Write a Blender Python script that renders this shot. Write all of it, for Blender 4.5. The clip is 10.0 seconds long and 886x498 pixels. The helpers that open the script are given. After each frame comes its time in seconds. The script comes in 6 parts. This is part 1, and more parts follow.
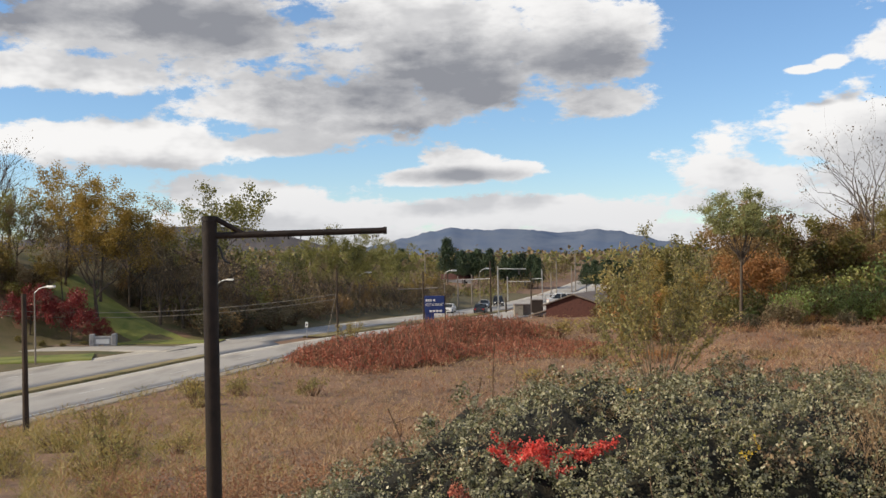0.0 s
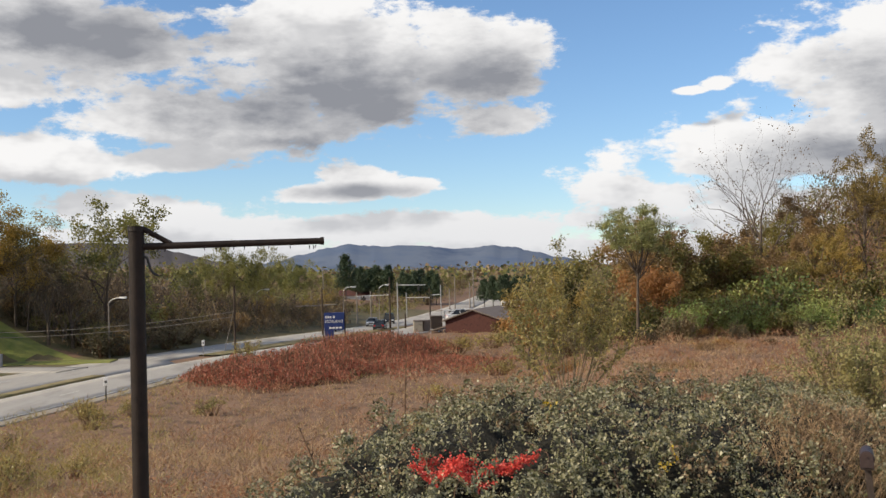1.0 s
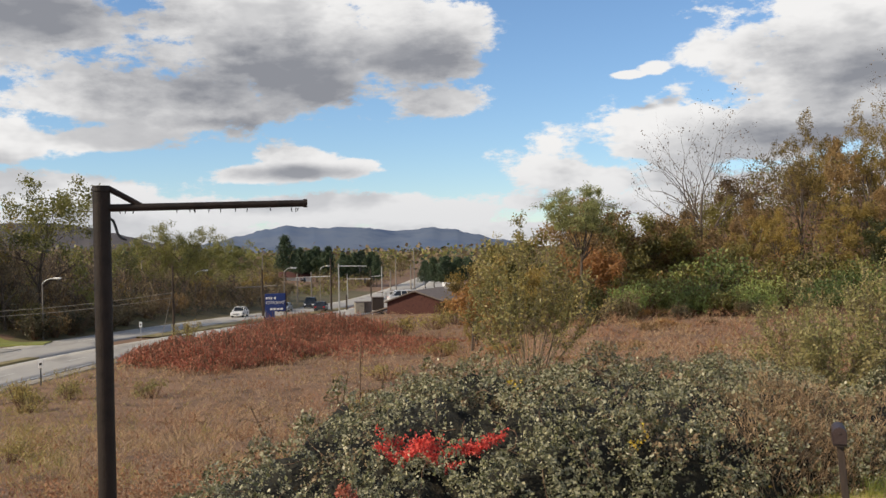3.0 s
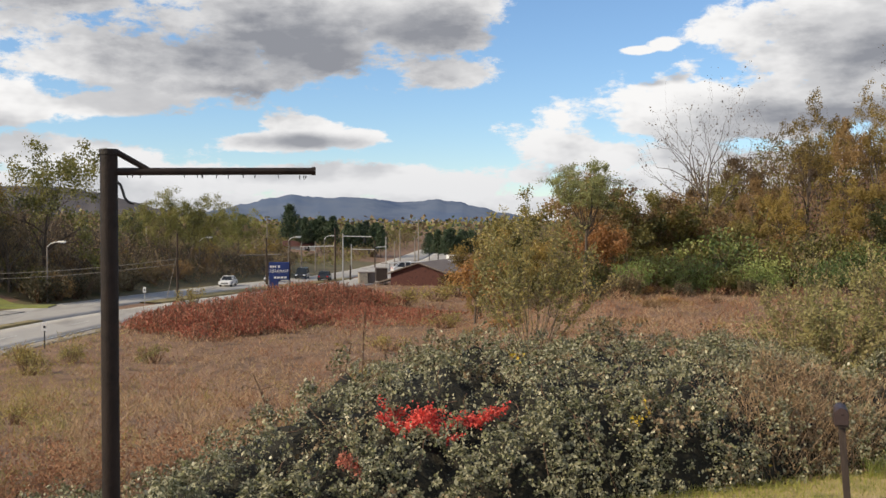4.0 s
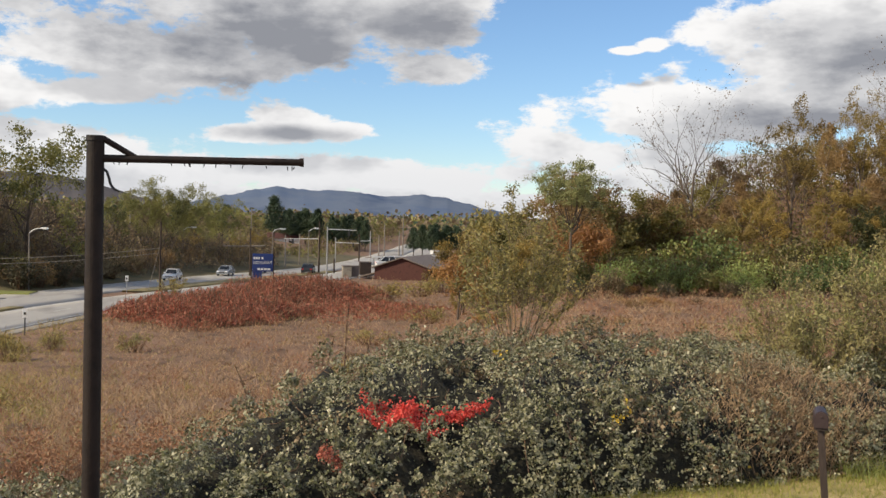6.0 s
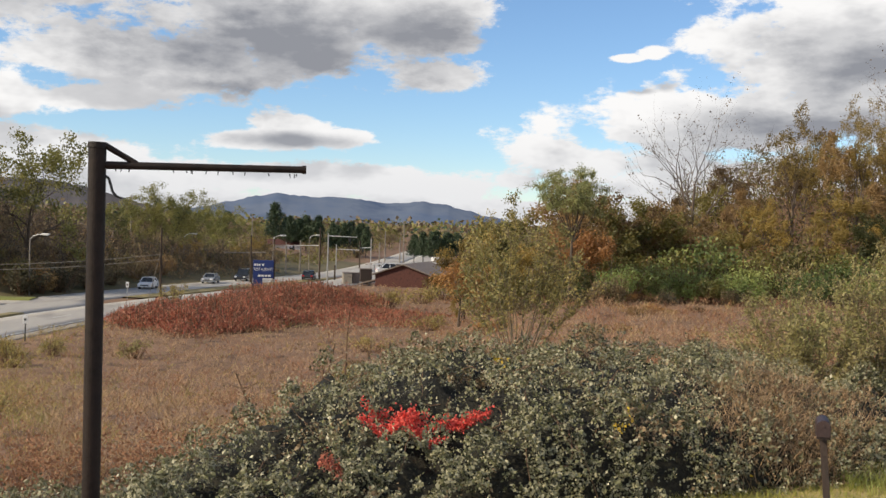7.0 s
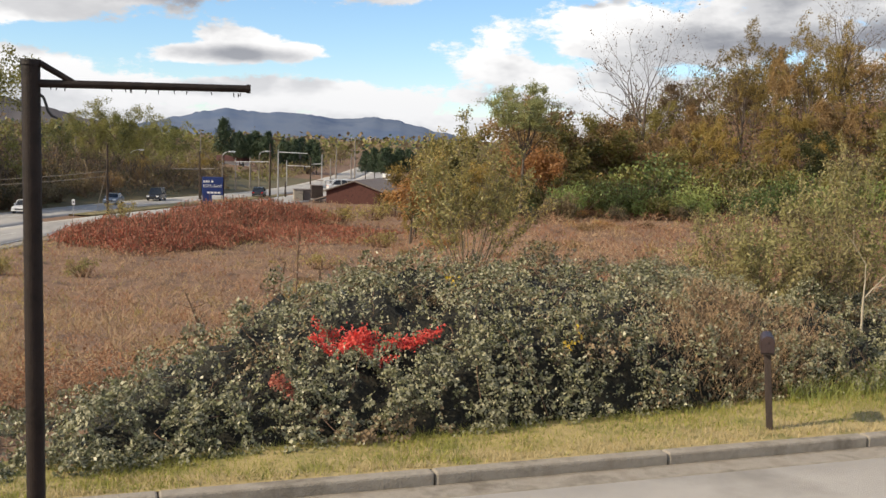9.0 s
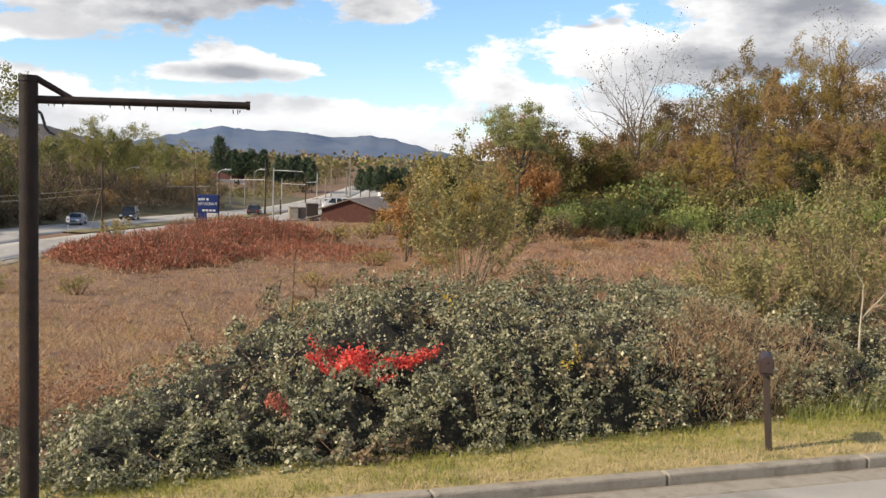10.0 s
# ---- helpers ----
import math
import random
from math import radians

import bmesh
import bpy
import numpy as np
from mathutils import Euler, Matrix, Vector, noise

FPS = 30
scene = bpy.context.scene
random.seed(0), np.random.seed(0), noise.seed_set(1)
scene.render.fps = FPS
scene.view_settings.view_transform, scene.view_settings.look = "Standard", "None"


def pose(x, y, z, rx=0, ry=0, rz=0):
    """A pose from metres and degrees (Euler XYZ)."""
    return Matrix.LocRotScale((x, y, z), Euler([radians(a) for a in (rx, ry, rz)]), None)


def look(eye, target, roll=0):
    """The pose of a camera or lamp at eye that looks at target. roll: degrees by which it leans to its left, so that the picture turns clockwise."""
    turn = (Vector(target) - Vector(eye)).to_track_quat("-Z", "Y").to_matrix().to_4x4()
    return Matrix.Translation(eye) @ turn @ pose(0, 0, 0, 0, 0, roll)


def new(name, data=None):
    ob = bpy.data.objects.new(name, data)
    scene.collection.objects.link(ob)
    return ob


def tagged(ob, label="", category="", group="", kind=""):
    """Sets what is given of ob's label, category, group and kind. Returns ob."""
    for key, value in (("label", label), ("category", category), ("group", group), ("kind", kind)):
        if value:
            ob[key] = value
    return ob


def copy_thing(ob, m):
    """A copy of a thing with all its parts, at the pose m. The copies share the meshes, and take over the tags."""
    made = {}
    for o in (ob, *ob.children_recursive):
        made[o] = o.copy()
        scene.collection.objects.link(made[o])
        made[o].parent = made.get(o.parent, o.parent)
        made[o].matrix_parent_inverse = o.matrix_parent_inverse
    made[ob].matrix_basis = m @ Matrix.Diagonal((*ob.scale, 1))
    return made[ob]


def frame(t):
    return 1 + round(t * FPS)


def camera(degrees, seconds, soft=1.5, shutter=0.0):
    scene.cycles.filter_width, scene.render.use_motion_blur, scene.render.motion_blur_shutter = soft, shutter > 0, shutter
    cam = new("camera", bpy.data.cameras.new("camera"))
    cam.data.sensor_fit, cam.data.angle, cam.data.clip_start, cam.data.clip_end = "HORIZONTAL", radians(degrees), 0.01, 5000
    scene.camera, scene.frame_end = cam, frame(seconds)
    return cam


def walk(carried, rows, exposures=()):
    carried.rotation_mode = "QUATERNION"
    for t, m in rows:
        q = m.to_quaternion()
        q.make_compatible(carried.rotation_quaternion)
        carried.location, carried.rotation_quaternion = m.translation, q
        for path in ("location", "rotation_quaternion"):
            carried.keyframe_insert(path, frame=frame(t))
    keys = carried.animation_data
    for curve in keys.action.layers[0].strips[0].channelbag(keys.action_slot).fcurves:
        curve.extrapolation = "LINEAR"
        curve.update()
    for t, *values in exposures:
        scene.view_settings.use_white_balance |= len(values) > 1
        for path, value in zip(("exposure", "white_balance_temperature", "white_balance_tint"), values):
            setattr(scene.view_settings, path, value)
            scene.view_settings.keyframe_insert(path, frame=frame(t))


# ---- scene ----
cam = camera(46.2, 10.0)
# seconds, place, turn in degrees
PATH = [
    (0, 0.673, -1.037, 4.030, 90.38, 1.16, 0.07),
    (0.5, 0.569, -0.876, 4.001, 89.94, 0.33, -2.40),
    (1, 0.354, -0.820, 3.996, 91.16, 1.40, -5.60),
    (1.5, 0.252, -0.630, 3.964, 88.88, -0.67, -8.12),
    (2, 0.215, -0.451, 3.926, 92.11, -0.10, 0.22),
    (2.5, 0.161, -0.356, 3.896, 90.80, -0.74, -5.43),
    (3, 0.034, -0.250, 3.887, 90.09, 1.25, -8.95),
    (4.5, 0.013, -0.206, 3.877, 88.18, -0.74, -8.53),
    (5, 0.005, -0.201, 3.875, 88.41, -1.05, -8.64),
    (5.5, 0.003, -0.206, 3.873, 88.30, -1.17, -9.39),
    (7, -0.008, -0.168, 3.880, 88.72, -1.54, -9.49),
    (7.5, -0.012, -0.169, 3.878, 89.32, -1.32, -9.31),
    (8, -0.008, -0.186, 3.878, 88.78, -1.29, -8.90),
    (8.5, 0.011, -0.121, 3.904, 88.21, -1.07, -9.21),
    (9, 0.024, -0.072, 3.915, 84.17, -1.56, -12.15),
    (9.5, 0.010, 0.031, 3.927, 83.90, -1.66, -13.07),
    (10, 0.000, -0.000, 3.909, 85.20, -1.76, -12.42),
]
walk(cam, [(t, pose(x, y, z, a, b, c)) for t, x, y, z, a, b, c in PATH], [(0, -0.05), (2, -0.03), (2.5, -0.12), (3, -0.12), (4.5, 0.0), (8.5, 0.0), (9, 0.16), (9.5, 0.2), (10, 0.26)])

# ---- light ----
SUN = Vector((-0.84, -0.17, 0.515)).normalized()
scene.view_settings.exposure = 0.0
sun = new("sun", bpy.data.lights.new("sun", "SUN"))
sun.data.energy, sun.data.angle, sun.data.color = 5.2, radians(0.6), (1.0, 0.845, 0.62)
sun.matrix_world = look((0, 0, 60), Vector((0, 0, 60)) - SUN)


def sky_world():
    world = bpy.data.worlds.new("sky")
    scene.world = world
    world.use_nodes = True
    nt = world.node_tree
    nt.nodes.clear()

    def add(kind, **kw):
        n = nt.nodes.new(kind)
        for k, v in kw.items():
            if k == "operation":
                n.operation = v
        return n

    def math_node(op, a, b=None, c=None):
        n = nt.nodes.new("ShaderNodeMath")
        n.operation = op
        for i, v in enumerate((a, b, c)):
            if v is None:
                continue
            if isinstance(v, (int, float)):
                n.inputs[i].default_value = v
            else:
                nt.links.new(v, n.inputs[i])
        return n.outputs[0]

    def smooth(v, lo, hi):
        n = nt.nodes.new("ShaderNodeMapRange")
        n.interpolation_type = "SMOOTHSTEP"
        nt.links.new(v, n.inputs[0])
        n.inputs[1].default_value, n.inputs[2].default_value = lo, hi
        return n.outputs[0]

    def vec(op, a, b, c=None):
        n = nt.nodes.new("ShaderNodeVectorMath")
        n.operation = op
        for i, v in enumerate((a, b, c)):
            if v is None:
                continue
            if isinstance(v, tuple):
                n.inputs[i].default_value = v
            else:
                nt.links.new(v, n.inputs[i])
        return n

    def mix(f, a, b):
        n = nt.nodes.new("ShaderNodeMix")
        n.data_type = "RGBA"
        nt.links.new(f, n.inputs[0])
        for i, v in ((6, a), (7, b)):
            if isinstance(v, tuple):
                n.inputs[i].default_value = (*v, 1)
            else:
                nt.links.new(v, n.inputs[i])
        return n.outputs[2]

    coord = nt.nodes.new("ShaderNodeTexCoord")
    sep = nt.nodes.new("ShaderNodeSeparateXYZ")
    nt.links.new(coord.outputs["Generated"], sep.inputs[0])
    az = math_node("ARCTAN2", sep.outputs[0], sep.outputs[1])
    el = math_node("ARCSINE", sep.outputs[2])
    place = nt.nodes.new("ShaderNodeCombineXYZ")
    nt.links.new(az, place.inputs[0])
    nt.links.new(el, place.inputs[1])
    # clouds: azimuth, elevation, half width, half height
    clouds = [
        (0.011, 0.192, 0.152, 0.068), (0.12, 0.202, 0.095, 0.041), (0.162, 0.143, 0.048, 0.014), (-0.077, 0.135, 0.103, 0.03), (-0.031, 0.238, 0.109, 0.04), (-0.29, 0.222, 0.18, 0.045),
        (-0.345, 0.171, 0.15, 0.020), (-0.168, 0.146, 0.10, 0.026), (-0.322, 0.111, 0.18, 0.022), (-0.163, 0.108, 0.075, 0.014), (-0.022, 0.076, 0.046, 0.011), (0.022, 0.086, 0.046, 0.019), (0.070, 0.081, 0.040, 0.011), (0.063, 0.040, 0.26, 0.018),
        (-0.196, 0.062, 0.115, 0.018), (-0.17, 0.040, 0.14, 0.015), (0.338, 0.161, 0.020, 0.005), (0.360, 0.166, 0.016, 0.007), (0.1, 0.012, 0.70, 0.020), (0.43, 0.103, 0.18, 0.036), (0.521, 0.146, 0.131, 0.06), (0.53, 0.195, 0.115, 0.04),
        (0.285, 0.069, 0.07, 0.018), (-0.60, 0.110, 0.16, 0.060), (0.60, 0.045, 0.35, 0.04)]
    # their grey undersides, likewise
    bases = [(0.018, 0.077, 0.060, 0.007), (0.0, 0.165, 0.160, 0.050), (0.105, 0.182, 0.085, 0.034), (-0.239, 0.222, 0.140, 0.034), (-0.373, 0.224, 0.120, 0.030), (-0.045, 0.124, 0.080, 0.016), (0.531, 0.146, 0.070, 0.038), (0.48, 0.094, 0.110, 0.020), (0.62, 0.10, 0.12, 0.03), (-0.60, 0.09, 0.12, 0.03)]

    def nearest(p, ovals, blend):
        near = None
        for a, e, w, h in ovals:
            q = vec("MULTIPLY_ADD", p, (1 / w, 1 / h, 0), (-a / w, -e / h, 0)).outputs[0]
            d = vec("LENGTH", q, None).outputs["Value"]
            near = d if near is None else math_node("SMOOTH_MIN", near, d, blend)
        return near

    def density(shift, rough):
        p = vec("ADD", place.outputs[0], shift).outputs[0]
        warp = nt.nodes.new("ShaderNodeTexNoise")
        warp.inputs["Scale"].default_value, warp.inputs["Detail"].default_value = 9.0, rough
        warp.inputs["Roughness"].default_value = 0.66
        stretch = vec("MULTIPLY", p, (1.0, 2.0, 1.0)).outputs[0]
        nt.links.new(stretch, warp.inputs["Vector"])
        near = nearest(p, clouds, 0.45)
        # open field of scattered clouds away from the listed ones
        far = nt.nodes.new("ShaderNodeTexNoise")
        far.inputs["Scale"].default_value, far.inputs["Detail"].default_value = 2.2, 3
        nt.links.new(stretch, far.inputs["Vector"])
        away = smooth(math_node("ABSOLUTE", az), 0.75, 1.1)
        other = math_node("MULTIPLY", away, math_node("MULTIPLY_ADD", far.outputs[0], 5.0, -2.3))
        body = math_node("MAXIMUM", math_node("SUBTRACT", 1.0, near), math_node("SUBTRACT", other, math_node("MULTIPLY", math_node("SUBTRACT", 1.0, away), 4.0)))
        body = math_node("MAXIMUM", body, -1.2)
        return math_node("MULTIPLY_ADD", math_node("SUBTRACT", warp.outputs[0], 0.5), 3.0, body)

    here = density((0, 0, 0), 8.0)
    above = density((-0.012, 0.030, 0.0), 4.0)
    mask = smooth(here, -0.04, 0.24)
    wisp = nt.nodes.new("ShaderNodeTexNoise")
    wisp.inputs["Scale"].default_value, wisp.inputs["Detail"].default_value = 8.0, 8.0
    wisp.inputs["Roughness"].default_value = 0.6
    nt.links.new(vec("MULTIPLY", place.outputs[0], (1, 2.2, 1)).outputs[0], wisp.inputs["Vector"])
    base = math_node("MULTIPLY_ADD", math_node("SUBTRACT", wisp.outputs[0], 0.5), 3.0, math_node("SUBTRACT", 1.0, nearest(place.outputs[0], bases, 0.35)))
    shade = math_node("MAXIMUM", smooth(base, -0.75, 0.95), math_node("MULTIPLY", smooth(above, -0.15, 0.80), 0.55))
    fine = nt.nodes.new("ShaderNodeTexNoise")
    fine.inputs["Scale"].default_value, fine.inputs["Detail"].default_value = 16.0, 5.0
    nt.links.new(vec("MULTIPLY", place.outputs[0], (1, 2.4, 1)).outputs[0], fine.inputs["Vector"])
    shade = math_node("MULTIPLY", shade, math_node("MULTIPLY_ADD", fine.outputs[0], 1.1, 0.46))
    thick = mix(shade, (6.5, 6.42, 6.35), (1.95, 2.02, 2.25))
    thick = mix(math_node("MULTIPLY", smooth(el, 0.11, 0.02), 0.45), thick, (4.3, 4.4, 4.65))
    sky = nt.nodes.new("ShaderNodeTexSky")
    sky.sky_type, sky.sun_disc = "NISHITA", False
    sky.sun_elevation, sky.sun_rotation = math.asin(SUN.z), math.atan2(SUN.x, SUN.y)
    sky.altitude, sky.air_density, sky.dust_density, sky.ozone_density = 400, 1.0, 0.1, 5.0
    colour = mix(mask, sky.outputs[0], thick)
    back = nt.nodes.new("ShaderNodeBackground")
    back.inputs["Strength"].default_value = 0.15
    nt.links.new(colour, back.inputs["Color"])
    out = nt.nodes.new("ShaderNodeOutputWorld")
    nt.links.new(back.outputs[0], out.inputs["Surface"])


sky_world()

# ---- materials ----


def material(name, colours, scale=3.0, rough=0.8, metal=0.0, bump=0.0, bump_scale=30.0, detail=6.0, island=0.0, whole=0.0, glow=0.0, thin=0.0, stretch=(1, 1, 1), spread=(0.3, 0.7), spec=0.5):
    """Colours run along a noise at real size; island adds a change from leaf to leaf; thin lets light through."""
    mat = bpy.data.materials.new(name)
    mat.use_nodes = True
    nt = mat.node_tree
    bsdf = nt.nodes["Principled BSDF"]
    bsdf.inputs["Roughness"].default_value, bsdf.inputs["Metallic"].default_value = rough, metal
    bsdf.inputs["Specular IOR Level"].default_value = spec
    geo = nt.nodes.new("ShaderNodeNewGeometry")
    mapping = nt.nodes.new("ShaderNodeVectorMath")
    mapping.operation = "MULTIPLY"
    mapping.inputs[1].default_value = stretch
    nt.links.new(geo.outputs["Position"], mapping.inputs[0])
    tex = nt.nodes.new("ShaderNodeTexNoise")
    tex.inputs["Scale"].default_value, tex.inputs["Detail"].default_value, tex.inputs["Roughness"].default_value = scale, detail, 0.6
    nt.links.new(mapping.outputs[0], tex.inputs["Vector"])
    value = tex.outputs[0]
    if island:
        mixed = nt.nodes.new("ShaderNodeMix")
        mixed.inputs[0].default_value = island
        nt.links.new(value, mixed.inputs[2])
        wide = nt.nodes.new("ShaderNodeMapRange")
        wide.inputs[3].default_value, wide.inputs[4].default_value = spread[0] - 0.05, spread[1] + 0.05
        nt.links.new(geo.outputs["Random Per Island"], wide.inputs[0])
        nt.links.new(wide.outputs[0], mixed.inputs[3])
        value = mixed.outputs[0]
    if whole:
        info = nt.nodes.new("ShaderNodeObjectInfo")
        shift = nt.nodes.new("ShaderNodeMath")
        shift.operation = "MULTIPLY_ADD"
        shift.inputs[1].default_value = whole
        nt.links.new(info.outputs["Random"], shift.inputs[0])
        nt.links.new(value, shift.inputs[2])
        centre = nt.nodes.new("ShaderNodeMath")
        centre.operation = "SUBTRACT"
        centre.inputs[1].default_value = whole / 2
        nt.links.new(shift.outputs[0], centre.inputs[0])
        value = centre.outputs[0]
    ramp = nt.nodes.new("ShaderNodeValToRGB")
    els = ramp.color_ramp.elements
    lo, hi = spread
    for i, c in enumerate(colours):
        at = lo + (hi - lo) * i / max(1, len(colours) - 1)
        e = els[i] if i < 2 else els.new(at)
        e.color = (*c, 1)
    for i, e in enumerate(els):
        e.position = lo + (hi - lo) * i / max(1, len(colours) - 1)
    nt.links.new(value, ramp.inputs[0])
    nt.links.new(ramp.outputs[0], bsdf.inputs["Base Color"])
    # glow emits the base colour; only the ridges use it, for haze
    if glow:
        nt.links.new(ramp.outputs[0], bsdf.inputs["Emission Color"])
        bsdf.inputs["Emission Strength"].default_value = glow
    if bump:
        fine = nt.nodes.new("ShaderNodeTexNoise")
        fine.inputs["Scale"].default_value, fine.inputs["Detail"].default_value = bump_scale, 4
        nt.links.new(mapping.outputs[0], fine.inputs["Vector"])
        relief = nt.nodes.new("ShaderNodeBump")
        relief.inputs["Strength"].default_value, relief.inputs["Distance"].default_value = bump, 0.05
        nt.links.new(fine.outputs[0], relief.inputs["Height"])
        nt.links.new(relief.outputs[0], bsdf.inputs["Normal"])
    if thin:
        sheer = nt.nodes.new("ShaderNodeBsdfTranslucent")
        nt.links.new(ramp.outputs[0], sheer.inputs["Color"])
        both = nt.nodes.new("ShaderNodeMixShader")
        both.inputs[0].default_value = thin
        nt.links.new(bsdf.outputs[0], both.inputs[1])
        nt.links.new(sheer.outputs[0], both.inputs[2])
        nt.links.new(both.outputs[0], nt.nodes["Material Output"].inputs["Surface"])
    return mat


M = {}
M["soil"] = material("dry_meadow_soil", [(0.06, 0.035, 0.02), (0.14, 0.082, 0.048), (0.21, 0.125, 0.075)], 0.6, 0.95, bump=0.8, bump_scale=3.0)
M["dry"] = material("dry_meadow_grass", [(0.17, 0.105, 0.055), (0.33, 0.215, 0.125), (0.48, 0.335, 0.20)], 0.5, 0.9, island=0.4, thin=0.25)
M["rust"] = material("rust_grass", [(0.19, 0.080, 0.043), (0.28, 0.130, 0.070), (0.36, 0.190, 0.105)], 0.6, 0.9, island=0.5, thin=0.25)
# dead weeds coloured dark to act as shade between the meadow's mounds
M["dead"] = material("hollow_shade_weeds", [(0.045, 0.027, 0.017), (0.095, 0.057, 0.036), (0.17, 0.105, 0.066)], 0.6, 0.9, island=0.5, thin=0.2)
M["knot"] = material("red_knotweed_leaves", [(0.11, 0.020, 0.014), (0.25, 0.048, 0.029), (0.35, 0.085, 0.046), (0.46, 0.22, 0.14)], 0.8, 0.6, island=0.5, thin=0.25)
M["lawn"] = material("lawn_grass", [(0.12, 0.17, 0.022), (0.22, 0.25, 0.04), (0.33, 0.31, 0.08)], 0.9, 0.85, island=0.4, thin=0.25)
M["straw"] = material("straw_grass", [(0.28, 0.22, 0.095), (0.41, 0.33, 0.16), (0.50, 0.41, 0.23)], 1.2, 0.9, island=0.4, thin=0.25)
M["median"] = material("worn_median_grass", [(0.08, 0.085, 0.022), (0.16, 0.14, 0.05), (0.24, 0.19, 0.09)], 0.6, 0.95, bump=0.5, bump_scale=5)
# far-bank grass and leaf litter, darker than the lawn: shade in the colour
M["turf"] = material("turf_painted_shade", [(0.045, 0.055, 0.016), (0.085, 0.085, 0.028), (0.12, 0.095, 0.045)], 0.25, 0.95, bump=0.6, bump_scale=3.0)
M["lawn_soil"] = material("lawn_ground", [(0.13, 0.14, 0.03), (0.27, 0.22, 0.08), (0.40, 0.31, 0.14)], 1.2, 0.95, bump=0.6, bump_scale=14)
M["green_lawn"] = material("mown_lawn", [(0.07, 0.11, 0.018), (0.13, 0.17, 0.03), (0.19, 0.20, 0.05)], 0.3, 0.9, bump=0.5, bump_scale=4)
M["ivy"] = material("ivy_leaves", [(0.012, 0.015, 0.006), (0.058, 0.068, 0.023), (0.165, 0.168, 0.075), (0.40, 0.375, 0.25)], 1.2, 0.40, island=0.6, thin=0.12, spec=0.32)
M["ivy_brown"] = material("withered_ivy_leaves", [(0.10, 0.06, 0.03), (0.20, 0.13, 0.06), (0.28, 0.20, 0.11)], 2.0, 0.6, island=0.7, thin=0.15)
# near-black on purpose: shade between the ivy leaves, held in the colour
M["gap_shade"] = material("ivy_gap_shade", [(0.007, 0.007, 0.004), (0.025, 0.022, 0.012)], 5.0, 0.95, bump=0.8, bump_scale=20)
M["red"] = material("scarlet_creeper_leaves", [(0.50, 0.025, 0.022), (0.72, 0.045, 0.040), (0.80, 0.14, 0.10)], 4.0, 0.45, island=0.7, thin=0.3)
M["faded"] = material("faded_red_leaves", [(0.30, 0.05, 0.035), (0.48, 0.09, 0.06), (0.50, 0.2, 0.12)], 4.0, 0.5, island=0.7, thin=0.3)
M["yellow"] = material("yellow_leaves", [(0.55, 0.36, 0.03), (0.75, 0.55, 0.06)], 4.0, 0.5, island=0.7, thin=0.3)
M["willow"] = material("olive_shrub_leaves", [(0.12, 0.125, 0.04), (0.22, 0.21, 0.07), (0.32, 0.28, 0.10), (0.40, 0.30, 0.09)], 0.9, 0.5, island=0.32, whole=0.15, thin=0.3)
M["sedge"] = material("muted_olive_leaves", [(0.11, 0.125, 0.04), (0.20, 0.205, 0.068), (0.29, 0.275, 0.10), (0.34, 0.28, 0.12)], 0.8, 0.55, island=0.3, whole=0.2, thin=0.25)
M["locust"] = material("light_green_leaflets", [(0.12, 0.14, 0.055), (0.21, 0.235, 0.085), (0.31, 0.32, 0.13)], 0.6, 0.5, island=0.3, thin=0.35)
M["bushgreen"] = material("bush_leaves", [(0.085, 0.125, 0.035), (0.20, 0.255, 0.070), (0.34, 0.365, 0.115)], 0.35, 0.55, island=0.3, whole=0.6, thin=0.3)
M["wand_bark"] = material("olive_twig_bark", [(0.13, 0.10, 0.06), (0.24, 0.19, 0.12)], 6.0, 0.8)
M["fresh"] = material("fresh_green_leaves", [(0.10, 0.145, 0.03), (0.20, 0.24, 0.055), (0.31, 0.32, 0.09)], 0.9, 0.5, island=0.32, whole=0.15, thin=0.3)
M["gold"] = material("golden_leaves", [(0.12, 0.088, 0.028), (0.27, 0.195, 0.05), (0.41, 0.29, 0.075)], 0.25, 0.55, island=0.28, whole=0.6, thin=0.35)
M["amber"] = material("amber_leaves", [(0.17, 0.12, 0.025), (0.30, 0.21, 0.04), (0.42, 0.28, 0.06)], 0.3, 0.55, island=0.3, whole=0.2, thin=0.35)
M["olive"] = material("olive_leaves", [(0.055, 0.062, 0.018), (0.14, 0.132, 0.032), (0.24, 0.20, 0.055)], 0.25, 0.55, island=0.28, whole=0.6, thin=0.35)
M["orange"] = material("orange_leaves", [(0.16, 0.072, 0.028), (0.31, 0.145, 0.048), (0.42, 0.235, 0.075)], 0.4, 0.55, island=0.28, whole=0.6, thin=0.3)
M["russet"] = material("russet_leaves", [(0.12, 0.076, 0.034), (0.24, 0.150, 0.062), (0.35, 0.225, 0.085)], 0.3, 0.6, island=0.28, whole=0.6, thin=0.25)
M["maple"] = material("maple_leaves", [(0.07, 0.010, 0.012), (0.15, 0.018, 0.020), (0.24, 0.035, 0.032)], 0.5, 0.5, island=0.5, thin=0.25)
M["pine"] = material("pine_needles", [(0.012, 0.030, 0.016), (0.03, 0.055, 0.025), (0.05, 0.08, 0.035)], 0.5, 0.6, island=0.28, whole=0.35)
M["dull"] = material("dark_thicket_leaves", [(0.07, 0.060, 0.030), (0.155, 0.122, 0.062), (0.25, 0.185, 0.095)], 0.22, 0.65, island=0.28, whole=0.6, thin=0.2)
M["bark"] = material("grey_brown_bark", [(0.05, 0.038, 0.028), (0.11, 0.085, 0.065)], 4.0, 0.9, bump=0.6, bump_scale=18)
